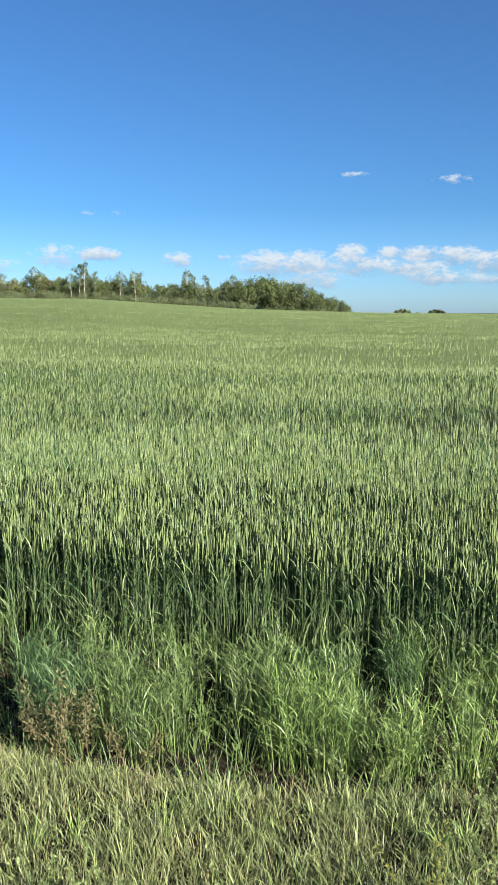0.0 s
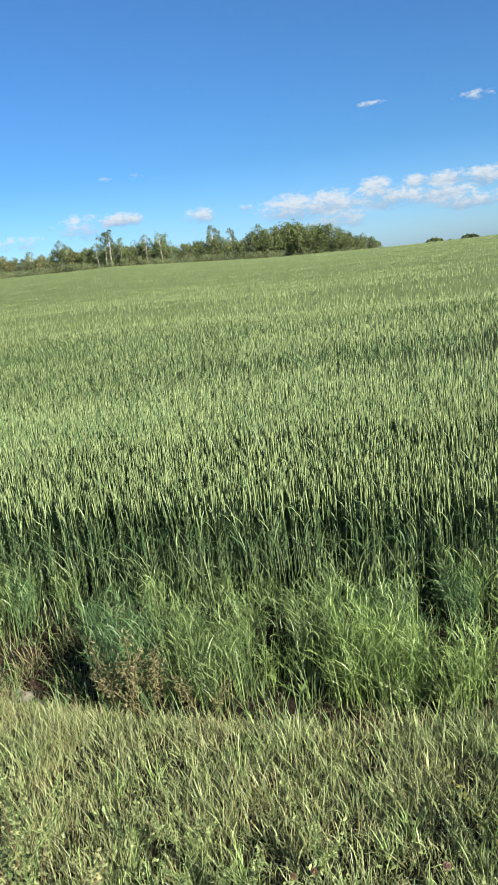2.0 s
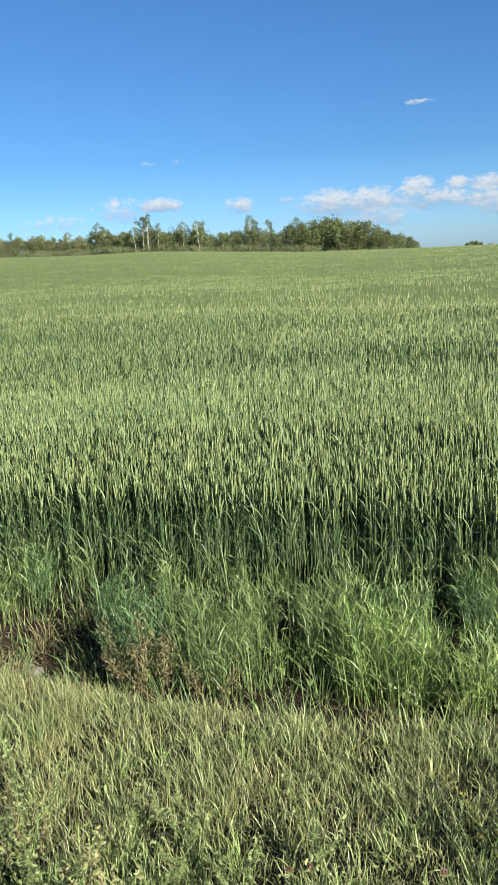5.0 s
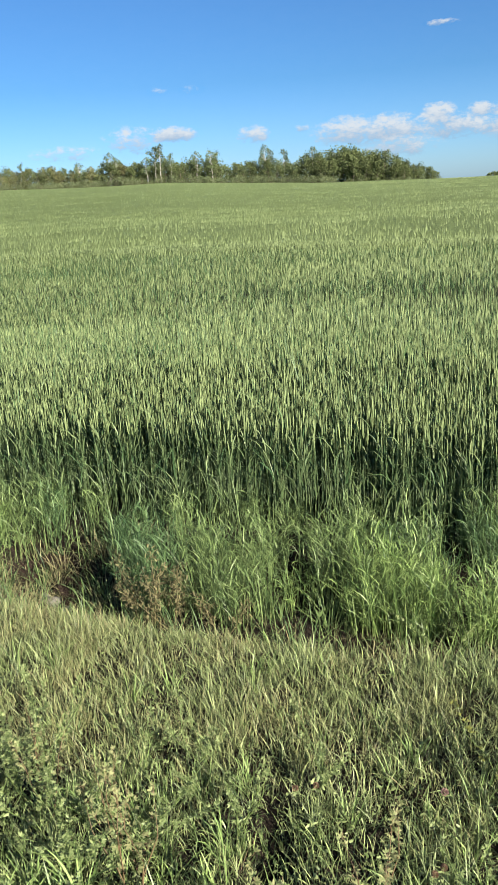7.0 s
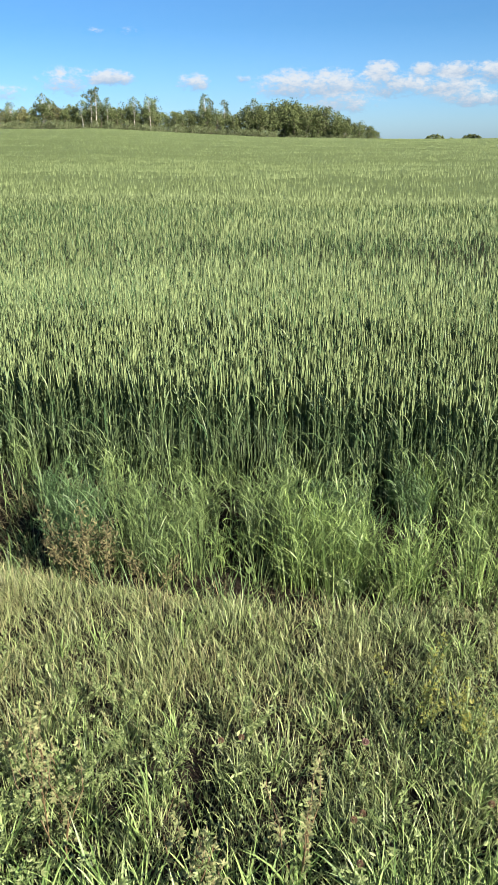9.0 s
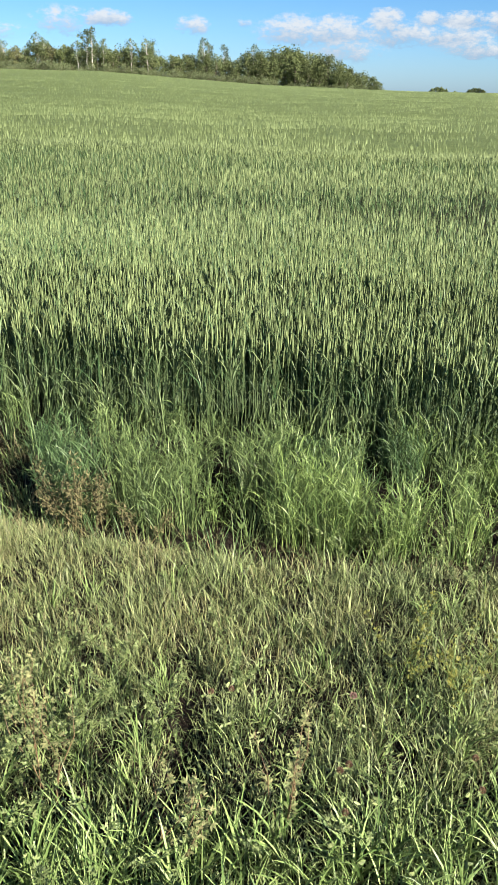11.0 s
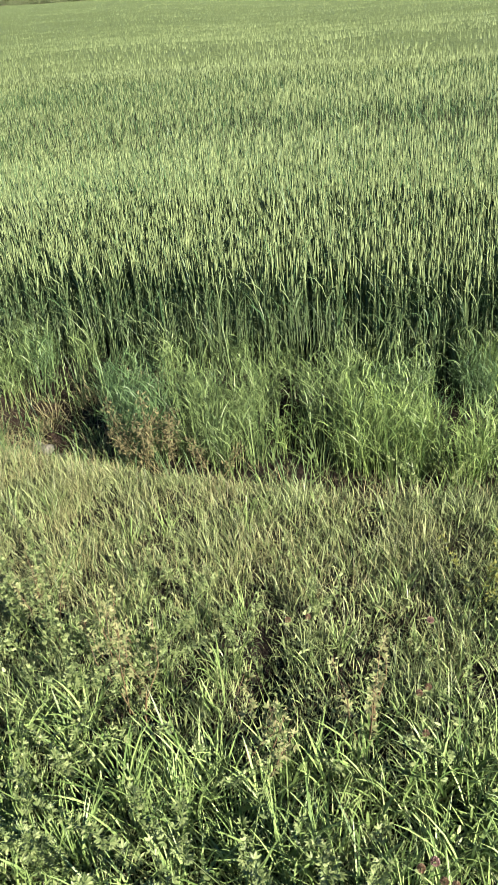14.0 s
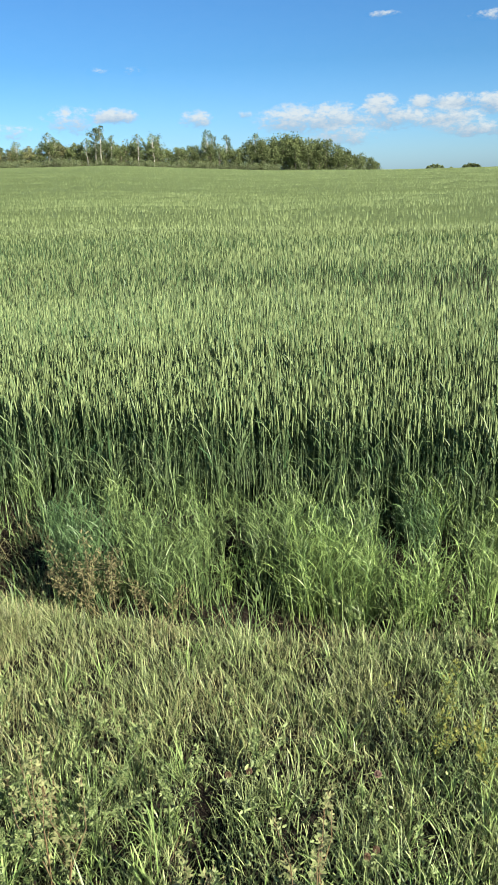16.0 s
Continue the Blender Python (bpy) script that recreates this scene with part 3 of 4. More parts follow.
def wood_edge():
    tall = [make_tree("aspen_tree", "slender aspen with a pale trunk and open green crown", 7.0, 1.35, 0.42, 0.15, BARK, ASPEN, 620, 0.12, 18) for _ in range(3)]
    full = [make_tree("broadleaf_tree", "small bushy green tree at the edge of the wood", 5.0, 1.7, 0.04, 0.09, DARKBARK, CROWN, 1000, 0.148, 26) for _ in range(4)]
    tan = [make_tree("broadleaf_tree", "low scrubby tree with brownish-green leaves", 5.0, 1.8, 0.03, 0.08, DARKBARK, TAN_LEAF, 1000, 0.15, 22)]
    bush = [make_tree("willow_bush", "grey-green willow bush at the edge of the field", 2.2, 1.2, 0.05, 0.03, DARKBARK, WILLOW, 420, 0.10, 4, 5, "bush") for _ in range(3)]
    low = [make_tree("skyline_bush", "dark green bush on the skyline beyond the field", 2.2, 1.5, 0.02, 0.04, DARKBARK, CROWN, 1500, 0.14, 4, 5, "bush")]
    used = set()

    def plant(kinds, base_h, az, r, height, group):
        src = kinds[rng.integers(0, len(kinds))]
        x, y = r * math.sin(radians(az)), r * math.cos(radians(az))
        z = float(ground_z(np.array(x), np.array(y)))
        s = height / base_h
        wide = s * rng.uniform(0.85, 1.25)
        m = Matrix.LocRotScale((x, y, z), Euler((0, 0, rng.uniform(0, 6.28))), (wide, wide, s))
        if src not in used:
            used.add(src)
            src.matrix_world = m
            tagged(src, group=group)
        else:
            ob = copy_thing(src, Matrix.Identity(4))
            ob.matrix_basis = m

    def height_at(az, r):
        x, y = r * math.sin(radians(az)), r * math.cos(radians(az))
        z = float(ground_z(np.array(x), np.array(y)))
        return 1.65 + r * math.tan(radians(float(skyline(az)))) - z

    az = -34.0
    while az < 3.0:
        for row in range(3):
            r = 170 + row * 4 + rng.uniform(-1.5, 1.5)
            a = az + rng.uniform(-0.3, 0.3)
            tops = height_at(a, r) * rng.uniform(0.65, 1.0) * (1.05 if a > -4.5 else 0.88 if a > -17 else 0.95)
            kinds = tan if a < -18.5 and rng.random() < 0.4 else full
            plant(kinds, 5.0, a, r, max(tops, 1.0), "trees of the wood")
        for _ in range(3):
            plant(bush, 2.2, az + rng.uniform(-0.3, 0.3), 166.5 + rng.uniform(-1, 1), rng.uniform(1.0, 2.4) * (0.6 if az > -4 else 1), "bushes along the field")
        az += 0.56
    for a, top_el, r in ((-19.5, 3.1, 171), (-19.1, 2.75, 174), (-17.0, 2.7, 167.5), (-16.35, 3.3, 168), (-16.0, 3.45, 167.5), (-15.3, 2.85, 170), (-13.5, 2.85, 169), (-12.5, 2.9, 168), (-12.1, 2.75, 173), (-8.65, 2.95, 171), (-8.4, 2.7, 174), (-7.4, 2.6, 171), (-5.4, 2.6, 172), (-21.6, 2.6, 172), (-25.5, 2.75, 172), (-29, 2.8, 172)):
        x, y = r * math.sin(radians(a)), r * math.cos(radians(a))
        z = float(ground_z(np.array(x), np.array(y)))
        plant(tall, 7.0, a, r, 1.65 + r * math.tan(radians(top_el)) - z, "pale-trunked aspens")
    for a in (-2.6, -2.1, -1.7, -1.3, -0.9, -0.5, -0.1, 0.3, 0.6, 0.95, 1.3, 1.6, 1.9, 2.2, 2.5, 2.8):
        plant(full, 5.0, a, 168.5 + rng.uniform(-1, 2), max(height_at(a, 169) * rng.uniform(0.5, 0.85), 0.9), "trees of the wood")
    for a, w in ((6.55, 0.9), (6.85, 1.2), (7.15, 1.2), (7.45, 0.9), (8.05, 0.6), (8.95, 0.9), (9.25, 1.15), (9.55, 1.1), (9.8, 0.9)):
        plant(low, 2.2, a, 330 + rng.uniform(-4, 4), 1.7 * w, "far bushes on the skyline")


wood_edge()


# ---- ditch grass, tufts and bare soil ----
def in_hollow(x, y, grow=1.0):
    out = np.zeros(len(x), bool)
    for hx, hy, hr in HOLLOWS:
        out |= np.hypot(x - hx, (y - hy) * 1.3) < hr * grow * uni(0.45, 1.1, len(x))
    return out


def scatter(x0, x1, y0, y1, density):
    n = int((x1 - x0) * (y1 - y0) * density)
    return uni(x0, x1, n), uni(y0, y1, n)


def rooted(x, y):
    return np.stack([x, y, ground_z(x, y) - 0.004], 1)


def leafy_stems(b, root, lean, height, m, leaf, width, per, low=0.3, droop=(0.2, 0.95, 0.6, 2.5)):
    """Upright grass stems, each with several arching leaves."""
    n = len(root)
    c = root[:, None] + lean[:, None] * (height[:, None] * np.array([0, 0.5, 1.0]))[..., None]
    a = uni(0, np.pi, n)
    side = np.stack([np.cos(a), np.sin(a), np.zeros(n)], 1)
    b.ribbon(c, side[:, None] * np.array([0.0013, 0.0011, 0])[None, :, None], m)
    for j in range(per):
        at = low + (1 - low) * (j + uni(0.25, 1.0, n)) / per
        p = root + lean * (height * at)[:, None]
        blades(b, p, uni(*leaf, n) * (1.1 - 0.35 * at), uni(*width, n), uni(droop[0], droop[1], n), uni(droop[2], droop[3], n), 5, m, twist=1.3)


def ditch_grass():
    b = Batch()
    gx, gy = np.meshgrid(np.arange(-2.5, 1.75, 0.18), np.arange(2.6, 4.05, 0.17))
    cx = (gx + 0.09 * (np.arange(len(gx)) % 2)[:, None]).ravel() + rng.uniform(-0.06, 0.06, gx.size)
    cy = gy.ravel() + rng.uniform(-0.06, 0.06, gx.size)
    d, f = cy - verge_edge(cx), cy - wheat_front(cx)
    fringe = 0.39 + 0.1 * wave(cx * 5, cx * 0, 51)
    bare = np.hypot((cx + 1.42) / 0.38, (cy - 3.12) / 0.38) < 1
    ok = (d > fringe) & (f < 0.12) & ~in_hollow(cx, cy, 0.95) & ~bare
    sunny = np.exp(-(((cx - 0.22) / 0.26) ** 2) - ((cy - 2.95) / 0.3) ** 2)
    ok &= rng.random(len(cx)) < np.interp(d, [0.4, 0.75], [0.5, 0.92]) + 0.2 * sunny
    for x0, y0, d0 in zip(cx[ok], cy[ok], d[ok]):
        top = np.interp(d0, [0.2, 0.45, 0.7, 1.0], [-0.03, 0.06, 0.15, 0.19]) + 0.05 * float(wave(x0 * 3, y0 * 3, 52)) + rng.normal(0, 0.085)
        n = int(rng.integers(24, 60))
        a, r = uni(0, 2 * np.pi, n), rng.uniform(0.05, 0.085) * np.sqrt(uni(0, 1, n))
        x, y = x0 + r * np.cos(a), y0 + r * np.sin(a)
        root = rooted(x, y)
        height = np.clip(top - root[:, 2], 0.1, 0.6) * uni(0.6, 1.08, n)
        lean = np.stack([np.cos(a) * r * 2.4 + rng.normal(0, 0.09, n), np.sin(a) * r * 2.4 + rng.normal(0, 0.09, n), np.ones(n)], 1)
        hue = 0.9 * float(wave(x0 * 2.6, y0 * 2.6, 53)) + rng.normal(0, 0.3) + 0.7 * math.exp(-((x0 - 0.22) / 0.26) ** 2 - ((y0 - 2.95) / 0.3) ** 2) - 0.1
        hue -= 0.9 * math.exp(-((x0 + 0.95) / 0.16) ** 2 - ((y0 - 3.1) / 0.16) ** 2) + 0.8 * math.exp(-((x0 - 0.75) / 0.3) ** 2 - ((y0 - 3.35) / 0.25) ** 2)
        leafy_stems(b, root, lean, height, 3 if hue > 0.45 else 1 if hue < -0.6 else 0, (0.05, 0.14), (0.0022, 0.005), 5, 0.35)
    # low sprigs along the foot of the bank
    x, y = scatter(-1.3, 1.7, 2.6, 3.2, 55)
    keep = (y > verge_edge(x) + 0.1) & (y < verge_edge(x) + 0.5)
    for x0, y0 in zip(x[keep], y[keep]):
        n = int(rng.integers(6, 18))
        a = uni(0, 2 * np.pi, n)
        blades(b, rooted(x0 + 0.02 * np.cos(a), y0 + 0.02 * np.sin(a)), uni(0.08, 0.26, n), uni(0.002, 0.0045, n), uni(0.05, 0.7, n), uni(0.3, 1.9, n), 5, int(rng.choice([0, 0, 1, 1, 3])), az=a)
    # thin upright seed stems
    x, y = scatter(-3.2, 2.2, 2.6, 3.9, 120)
    ok = (y > verge_edge(x) + 0.25) & (y < wheat_front(x) + 0.2) & ~in_hollow(x, y)
    x, y = x[ok], y[ok]
    n = len(x)
    blades(b, rooted(x, y), uni(0.28, 0.45, n), uni(0.002, 0.004, n), uni(0.0, 0.15, n), uni(0.1, 0.6, n), 5, 0)
    # dry and low stalks on the floor of the ditch
    x, y = scatter(-3.0, 2.1, 2.35, 3.3, 700)
    ok = (y > verge_edge(x) - 0.02) & (y < verge_edge(x) + 0.6)
    x, y = x[ok], y[ok]
    n = len(x)
    blades(b, rooted(x, y), uni(0.03, 0.12, n), uni(0.002, 0.004, n), uni(0.5, 1.4, n), uni(0.0, 0.8, n), 4, 2)
    x, y = scatter(-3.0, 2.1, 2.35, 3.3, 90)
    ok = (y > verge_edge(x) - 0.02) & (y < verge_edge(x) + 0.6) & ~in_hollow(x, y, 0.8)
    x, y = x[ok], y[ok]
    n = len(x)
    blades(b, rooted(x, y), uni(0.06, 0.20, n), uni(0.003, 0.006, n), uni(0.1, 0.9, n), uni(0.2, 1.6, n), 5, 0)
    # scattered low tufts on the bare floor
    x, y = scatter(-1.95, -0.95, 2.75, 3.6, 130)
    for x0, y0 in zip(x, y):
        n = int(rng.integers(8, 20))
        a = uni(0, 2 * np.pi, n)
        blades(b, rooted(x0 + 0.015 * np.cos(a), y0 + 0.015 * np.sin(a)), uni(0.07, 0.2, n), uni(0.0025, 0.005, n), uni(0.1, 0.8, n), uni(0.3, 1.8, n), 5, int(rng.choice([0, 1, 1, 2])), az=a)
    # brown broken stalks along the foot of the bank
    x, y = scatter(-1.15, 1.6, 2.4, 3.2, 1500)
    keep = (y > verge_edge(x) + 0.02) & (y < verge_edge(x) + 0.34 + 0.1 * wave(x * 4, x * 0, 57))
    x, y = x[keep], y[keep]
    n = len(x)
    blades(b, rooted(x, y), uni(0.025, 0.11, n), uni(0.0015, 0.004, n), uni(0.3, 1.4, n), uni(-0.4, 0.8, n), 4, 4)
    # straw strewn over the bare earth
    x, y = scatter(-1.95, -0.95, 2.75, 3.55, 2600)
    ok = np.hypot((x + 1.45) / 0.5, (y - 3.15) / 0.42) < uni(0.6, 1.1, len(x))
    x, y = x[ok], y[ok]
    n = len(x)
    blades(b, rooted(x, y) + np.array([[0, 0, 0.012]]), uni(0.03, 0.13, n), uni(0.0015, 0.004, n), uni(0.7, 1.45, n), uni(-0.3, 0.3, n), 4, 2)
    # short grass low between the clumps
    x, y = scatter(-3.0, 2.1, 2.5, 3.9, 200)
    ok = (y > verge_edge(x) + 0.22) & (y < wheat_front(x) + 0.1) & ~in_hollow(x, y, 0.9)
    x, y = x[ok], y[ok]
    n = len(x)
    blades(b, rooted(x, y), uni(0.05, 0.15, n), uni(0.002, 0.005, n), uni(0.05, 0.8, n), uni(0.2, 1.6, n), 4, 0)
    ob = b.build("ditch_grass", [DITCH, BLUISH, DRY, LIME, DEAD])
    tagged(ob, "tall leafy green grass in the ditch before the wheat", "grass", kind="stuff")


ditch_grass()


def grass_tuft(x, y, size, mat, label, broad):
    low = float(ground_z(np.array(x), np.array(y)))
    root = empty("grass_tuft", x, y, low)
    b = Batch()
    n = 50
    a, r = uni(0, 2 * np.pi, n), uni(0, 0.085, n)
    h = uni(0.17, 0.30, n) * size - 0.75 * min(low, 0)
    foot = np.stack([np.cos(a) * r, np.sin(a) * r, np.full(n, -0.006)], 1)
    lean = np.stack([np.cos(a) * r * 2.2 + rng.normal(0, 0.06, n), np.sin(a) * r * 2.2 + rng.normal(0, 0.06, n), np.ones(n)], 1)
    leafy_stems(b, foot, lean, h, 0, (0.05, 0.14), (0.0022, 0.0048), 5, 0.22)
    k = 30 if broad else 9
    a = uni(0, 2 * np.pi, k)
    foot = np.stack([np.cos(a) * 0.04, np.sin(a) * 0.04, np.full(k, -0.006)], 1)
    blades(b, foot, uni(0.16, 0.34, k) * size - 0.6 * min(low, 0), uni(0.003, 0.0065, k), uni(0.03, 0.4, k), uni(0.4, 2.0, k), 7, 0, az=a + rng.normal(0, 0.5, k), twist=0.7)
    tagged(b.build("foliage", [mat], root), kind="stuff")
    tagged(root, label, "grass tuft", "grass tufts in the ditch")


for tx, ty, ts, kind in ((-0.38, 2.89, 1.0, 1), (0.05, 2.74, 1.0, 0), (0.14, 2.70, 1.05, 0), (0.22, 2.69, 1.1, 0), (0.30, 2.72, 0.9, 0), (-0.52, 2.70, 0.75, 1), (0.48, 2.63, 0.75, 0),
                         (0.57, 2.68, 0.9, 0), (0.80, 2.70, 1.0, 0), (-0.05, 3.18, 1.1, 1), (0.12, 3.1, 1.15, 0), (0.30, 3.24, 1.05, 1), (0.62, 3.4, 1.1, 0), (0.85, 3.45, 1.1, 0),
                         (-0.72, 3.25, 1.1, 1), (-1.02, 2.98, 0.95, 2), (-0.95, 3.06, 0.9, 2), (-0.45, 3.3, 1.1, 1), (0.98, 3.3, 1.0, 0), (-0.86, 3.12, 1.0, 2), (-0.62, 3.12, 1.0, 1), (-0.66, 2.95, 0.85, 1),
                         (-1.95, 3.30, 0.9, 0), (-2.03, 3.36, 1.0, 0), (-1.90, 3.42, 0.9, 0), (-1.65, 3.72, 0.8, 1), (1.25, 3.1, 1.1, 1), (1.15, 2.8, 0.9, 0), (0.0, 3.4, 1.1, 1)):
    mat, label = ((LIME, "bright yellow-green tuft of tall grass"), (DITCH, "green tuft of drooping grass"), (BLUISH, "bluish-green tuft of dense grass"))[kind]
    grass_tuft(tx, ty + (0.24 if ty < 2.8 else 0.14 if ty < 3.0 else 0.0), ts, mat, label, kind == 0)


def soil_mound(x, y, size, label):
    """A heap of crumbling dug earth."""
    bm = bmesh.new()
    bmesh.ops.create_icosphere(bm, subdivisions=4, radius=1)
    for v in bm.verts:
        p = v.co.copy()
        v.co *= 1 + 0.25 * noise.noise(p * 2.1 + Vector((x, y, 0))) + 0.2 * noise.noise(p * 5.0) + 0.14 * noise.noise(p * 13.0)
        v.co.x *= size * 1.3
        v.co.y *= size
        v.co.z *= size * 0.5
    me = bpy.data.meshes.new("soil_mound")
    bm.to_mesh(me)
    bm.free()
    me.materials.append(MOUND)
    ob = new("soil_mound", me)
    ob.location = (x, y, float(ground_z(np.array(x), np.array(y))) + size * 0.05)
    tagged(ob, label, "soil mound")


soil_mound(-1.60, 3.46, 0.07, "low heap of bare dark brown earth in the ditch")
soil_mound(-1.72, 3.36, 0.045, "crumbled heap of bare earth beside the ditch grass")


def clod(x, y, size):
    """A broken lump of earth."""
    bm = bmesh.new()
    bmesh.ops.create_icosphere(bm, subdivisions=2, radius=1)
    for v in bm.verts:
        v.co *= 1 + 0.55 * noise.noise(v.co * 1.8 + Vector((x * 17, y * 11, 0)))
        v.co.x, v.co.y, v.co.z = v.co.x * size * 1.15, v.co.y * size, v.co.z * size * 0.75
    me = bpy.data.meshes.new("earth_clod")
    bm.to_mesh(me)
    bm.free()
    me.materials.append(MOUND)
    ob = new("earth_clod", me)
    ob.location = (x, y, float(ground_z(np.array(x), np.array(y))) + size * 0.35)
    tagged(ob, "broken lump of dark earth on the bare ditch floor", "clod", "clods in the bare ditch")


for _ in range(60):
    clod(rng.uniform(-1.78, -1.1), rng.uniform(2.95, 3.45), 0.01 + 0.03 * rng.random() ** 2)


def stone(x, y, size):
    bm = bmesh.new()
    bmesh.ops.create_icosphere(bm, subdivisions=3, radius=1)
    for v in bm.verts:
        v.co *= 1 + 0.3 * noise.noise(v.co * 1.4 + Vector((x * 9, y, 0)))
        v.co.x, v.co.y, v.co.z = v.co.x * size * 1.2, v.co.y * size, v.co.z * size * 0.6
    me = bpy.data.meshes.new("stone")
    bm.to_mesh(me)
    bm.free()
    me.materials.append(STONE)
    ob = new("stone", me)
    ob.location = (x, y, float(ground_z(np.array(x), np.array(y))) + size * 0.3)
    tagged(ob, "small grey stone lying in the bare ditch", "stone", "stones in the ditch")


for sx, sy, ss in ((-1.51, 3.22, 0.036), (-1.42, 3.17, 0.024), (-1.57, 3.25, 0.026), (-1.28, 3.1, 0.022)):
    stone(sx, sy, ss)


def dead_stalk(x, y, height, count):
    """A dead dock plant: brown stalks set with dry seed clusters."""
    root = empty("dead_dock_plant", x, y, float(ground_z(np.array(x), np.array(y))))
    stem, seed = Batch(), Batch()
    foot = np.zeros((count, 3)) + rng.normal(0, 0.025, (count, 3)) * [1, 1, 0]
    top = foot + np.stack([rng.normal(0, 0.07, count), rng.normal(0, 0.05, count), uni(0.6, 1.0, count) * height], 1)
    sticks(stem, foot, top, np.full(count, 0.004), np.full(count, 0.002), 0, 0.02)
    n = 100 * count
    w, s = rng.integers(0, count, n), uni(0.35, 1.0, n)
    p = foot[w] + (top - foot)[w] * s[:, None] + rng.normal(0, 0.014, (n, 3))
    blades(seed, p, uni(0.012, 0.026, n), uni(0.004, 0.009, n), uni(0.3, 2.2, n), uni(0, 1.0, n), 4, 0, twist=1.5)
    stem.build("stalk", [DEAD], root)
    tagged(seed.build("seed_head", [DEAD], root), kind="stuff")
    tagged(root, "dead brown dock plant with dry seed clusters", "dead plant", "dead plants in the ditch")


dead_stalk(-0.86, 2.95, 0.46, 6)
dead_stalk(-0.75, 2.92, 0.34, 4)
dead_stalk(-0.93, 2.97, 0.34, 3)
dead_stalk(-0.57, 2.88, 0.24, 3)


def oval(b, p, way, across, length, width, m):
    """Pointed oval leaves folded a little along the middle: foot p, along way, all (N, 3)."""
    n = len(p)
    up = np.cross(across, way)
    L, W = length[:, None], width[:, None]
    verts = np.stack([
        p, p + way * L * 0.35 + across * W * 0.5 + up * W * 0.15, p + way * L * 0.75 + across * W * 0.36 + up * W * 0.08 - up * L * 0.03,
        p + way * L - up * L * 0.10, p + way * L * 0.75 - across * W * 0.36 + up * W * 0.08 - up * L * 0.03, p + way * L * 0.35 - across * W * 0.5 + up * W * 0.15,
        p + way * L * 0.5], 1)
    b.add(verts, [], [(0, 1, 6), (1, 2, 6), (2, 3, 6), (3, 4, 6), (4, 5, 6), (5, 0, 6)], m)


def unit(v):
    return v / np.linalg.norm(v, axis=1, keepdims=True)


def leafy_weed(x, y, height, stems, leaf, label, leaves=WEED, bark=GREENSTEM, wide=0.38, spread=0.13, per=26):
    """A broad-leaved weed: several stems with leaves all the way up."""
    height -= min(float(ground_z(np.array(x), np.array(y))), 0)
    leaf *= 0.82 if y < 1.35 else 0.72
    per = int(per * 1.4)
    root = empty("leafy_weed", x, y, float(ground_z(np.array(x), np.array(y))))
    st, lf = Batch(), Batch()
    foot = rng.normal(0, 0.02, (stems, 3)) * [1, 1, 0]
    top = foot + np.stack([rng.normal(0, spread, stems), rng.normal(0, spread, stems), uni(0.7, 1.0, stems) * height], 1)
    sticks(st, foot, top, np.full(stems, 0.0026), np.full(stems, 0.001), 0, 0.03)
    n = per * stems
    w, s = rng.integers(0, stems, n), 0.2 + 0.82 * rng.random(n) ** 0.65
    p = foot[w] + (top - foot)[w] * s[:, None]
    a = uni(0, 2 * np.pi, n)
    tilt = uni(-0.1, 0.9, n) + (s > 0.9) * 0.5
    way = np.stack([np.cos(a) * np.cos(tilt), np.sin(a) * np.cos(tilt), np.sin(tilt)], 1)
    across = unit(np.cross(way, np.array([[0, 0, 1.0]]) + rng.normal(0, 0.35, (n, 3))))
    length = uni(0.6, 1.2, n) * leaf * (1.15 - 0.5 * s)
    stalk = p + way * (uni(0.2, 0.9, n) * leaf)[:, None]
    for turn in (-0.8, 0.0, 0.8):
        w2 = unit(way * math.cos(turn) + across * math.sin(turn))
        a2 = unit(np.cross(w2, np.cross(across, way)))
        oval(lf, stalk, w2, a2, length, length * wide, 0)
    blades(st, p, np.linalg.norm(stalk - p, axis=1) + 0.002, np.full(n, 0.0018), np.pi / 2 - tilt, np.zeros(n), 3, 0, az=a)
    st.build("stem", [bark], root)
    tagged(lf.build("leaves", [leaves], root, smooth=False), kind="stuff")
    tagged(root, label, "weed", "leafy weeds on the verge")


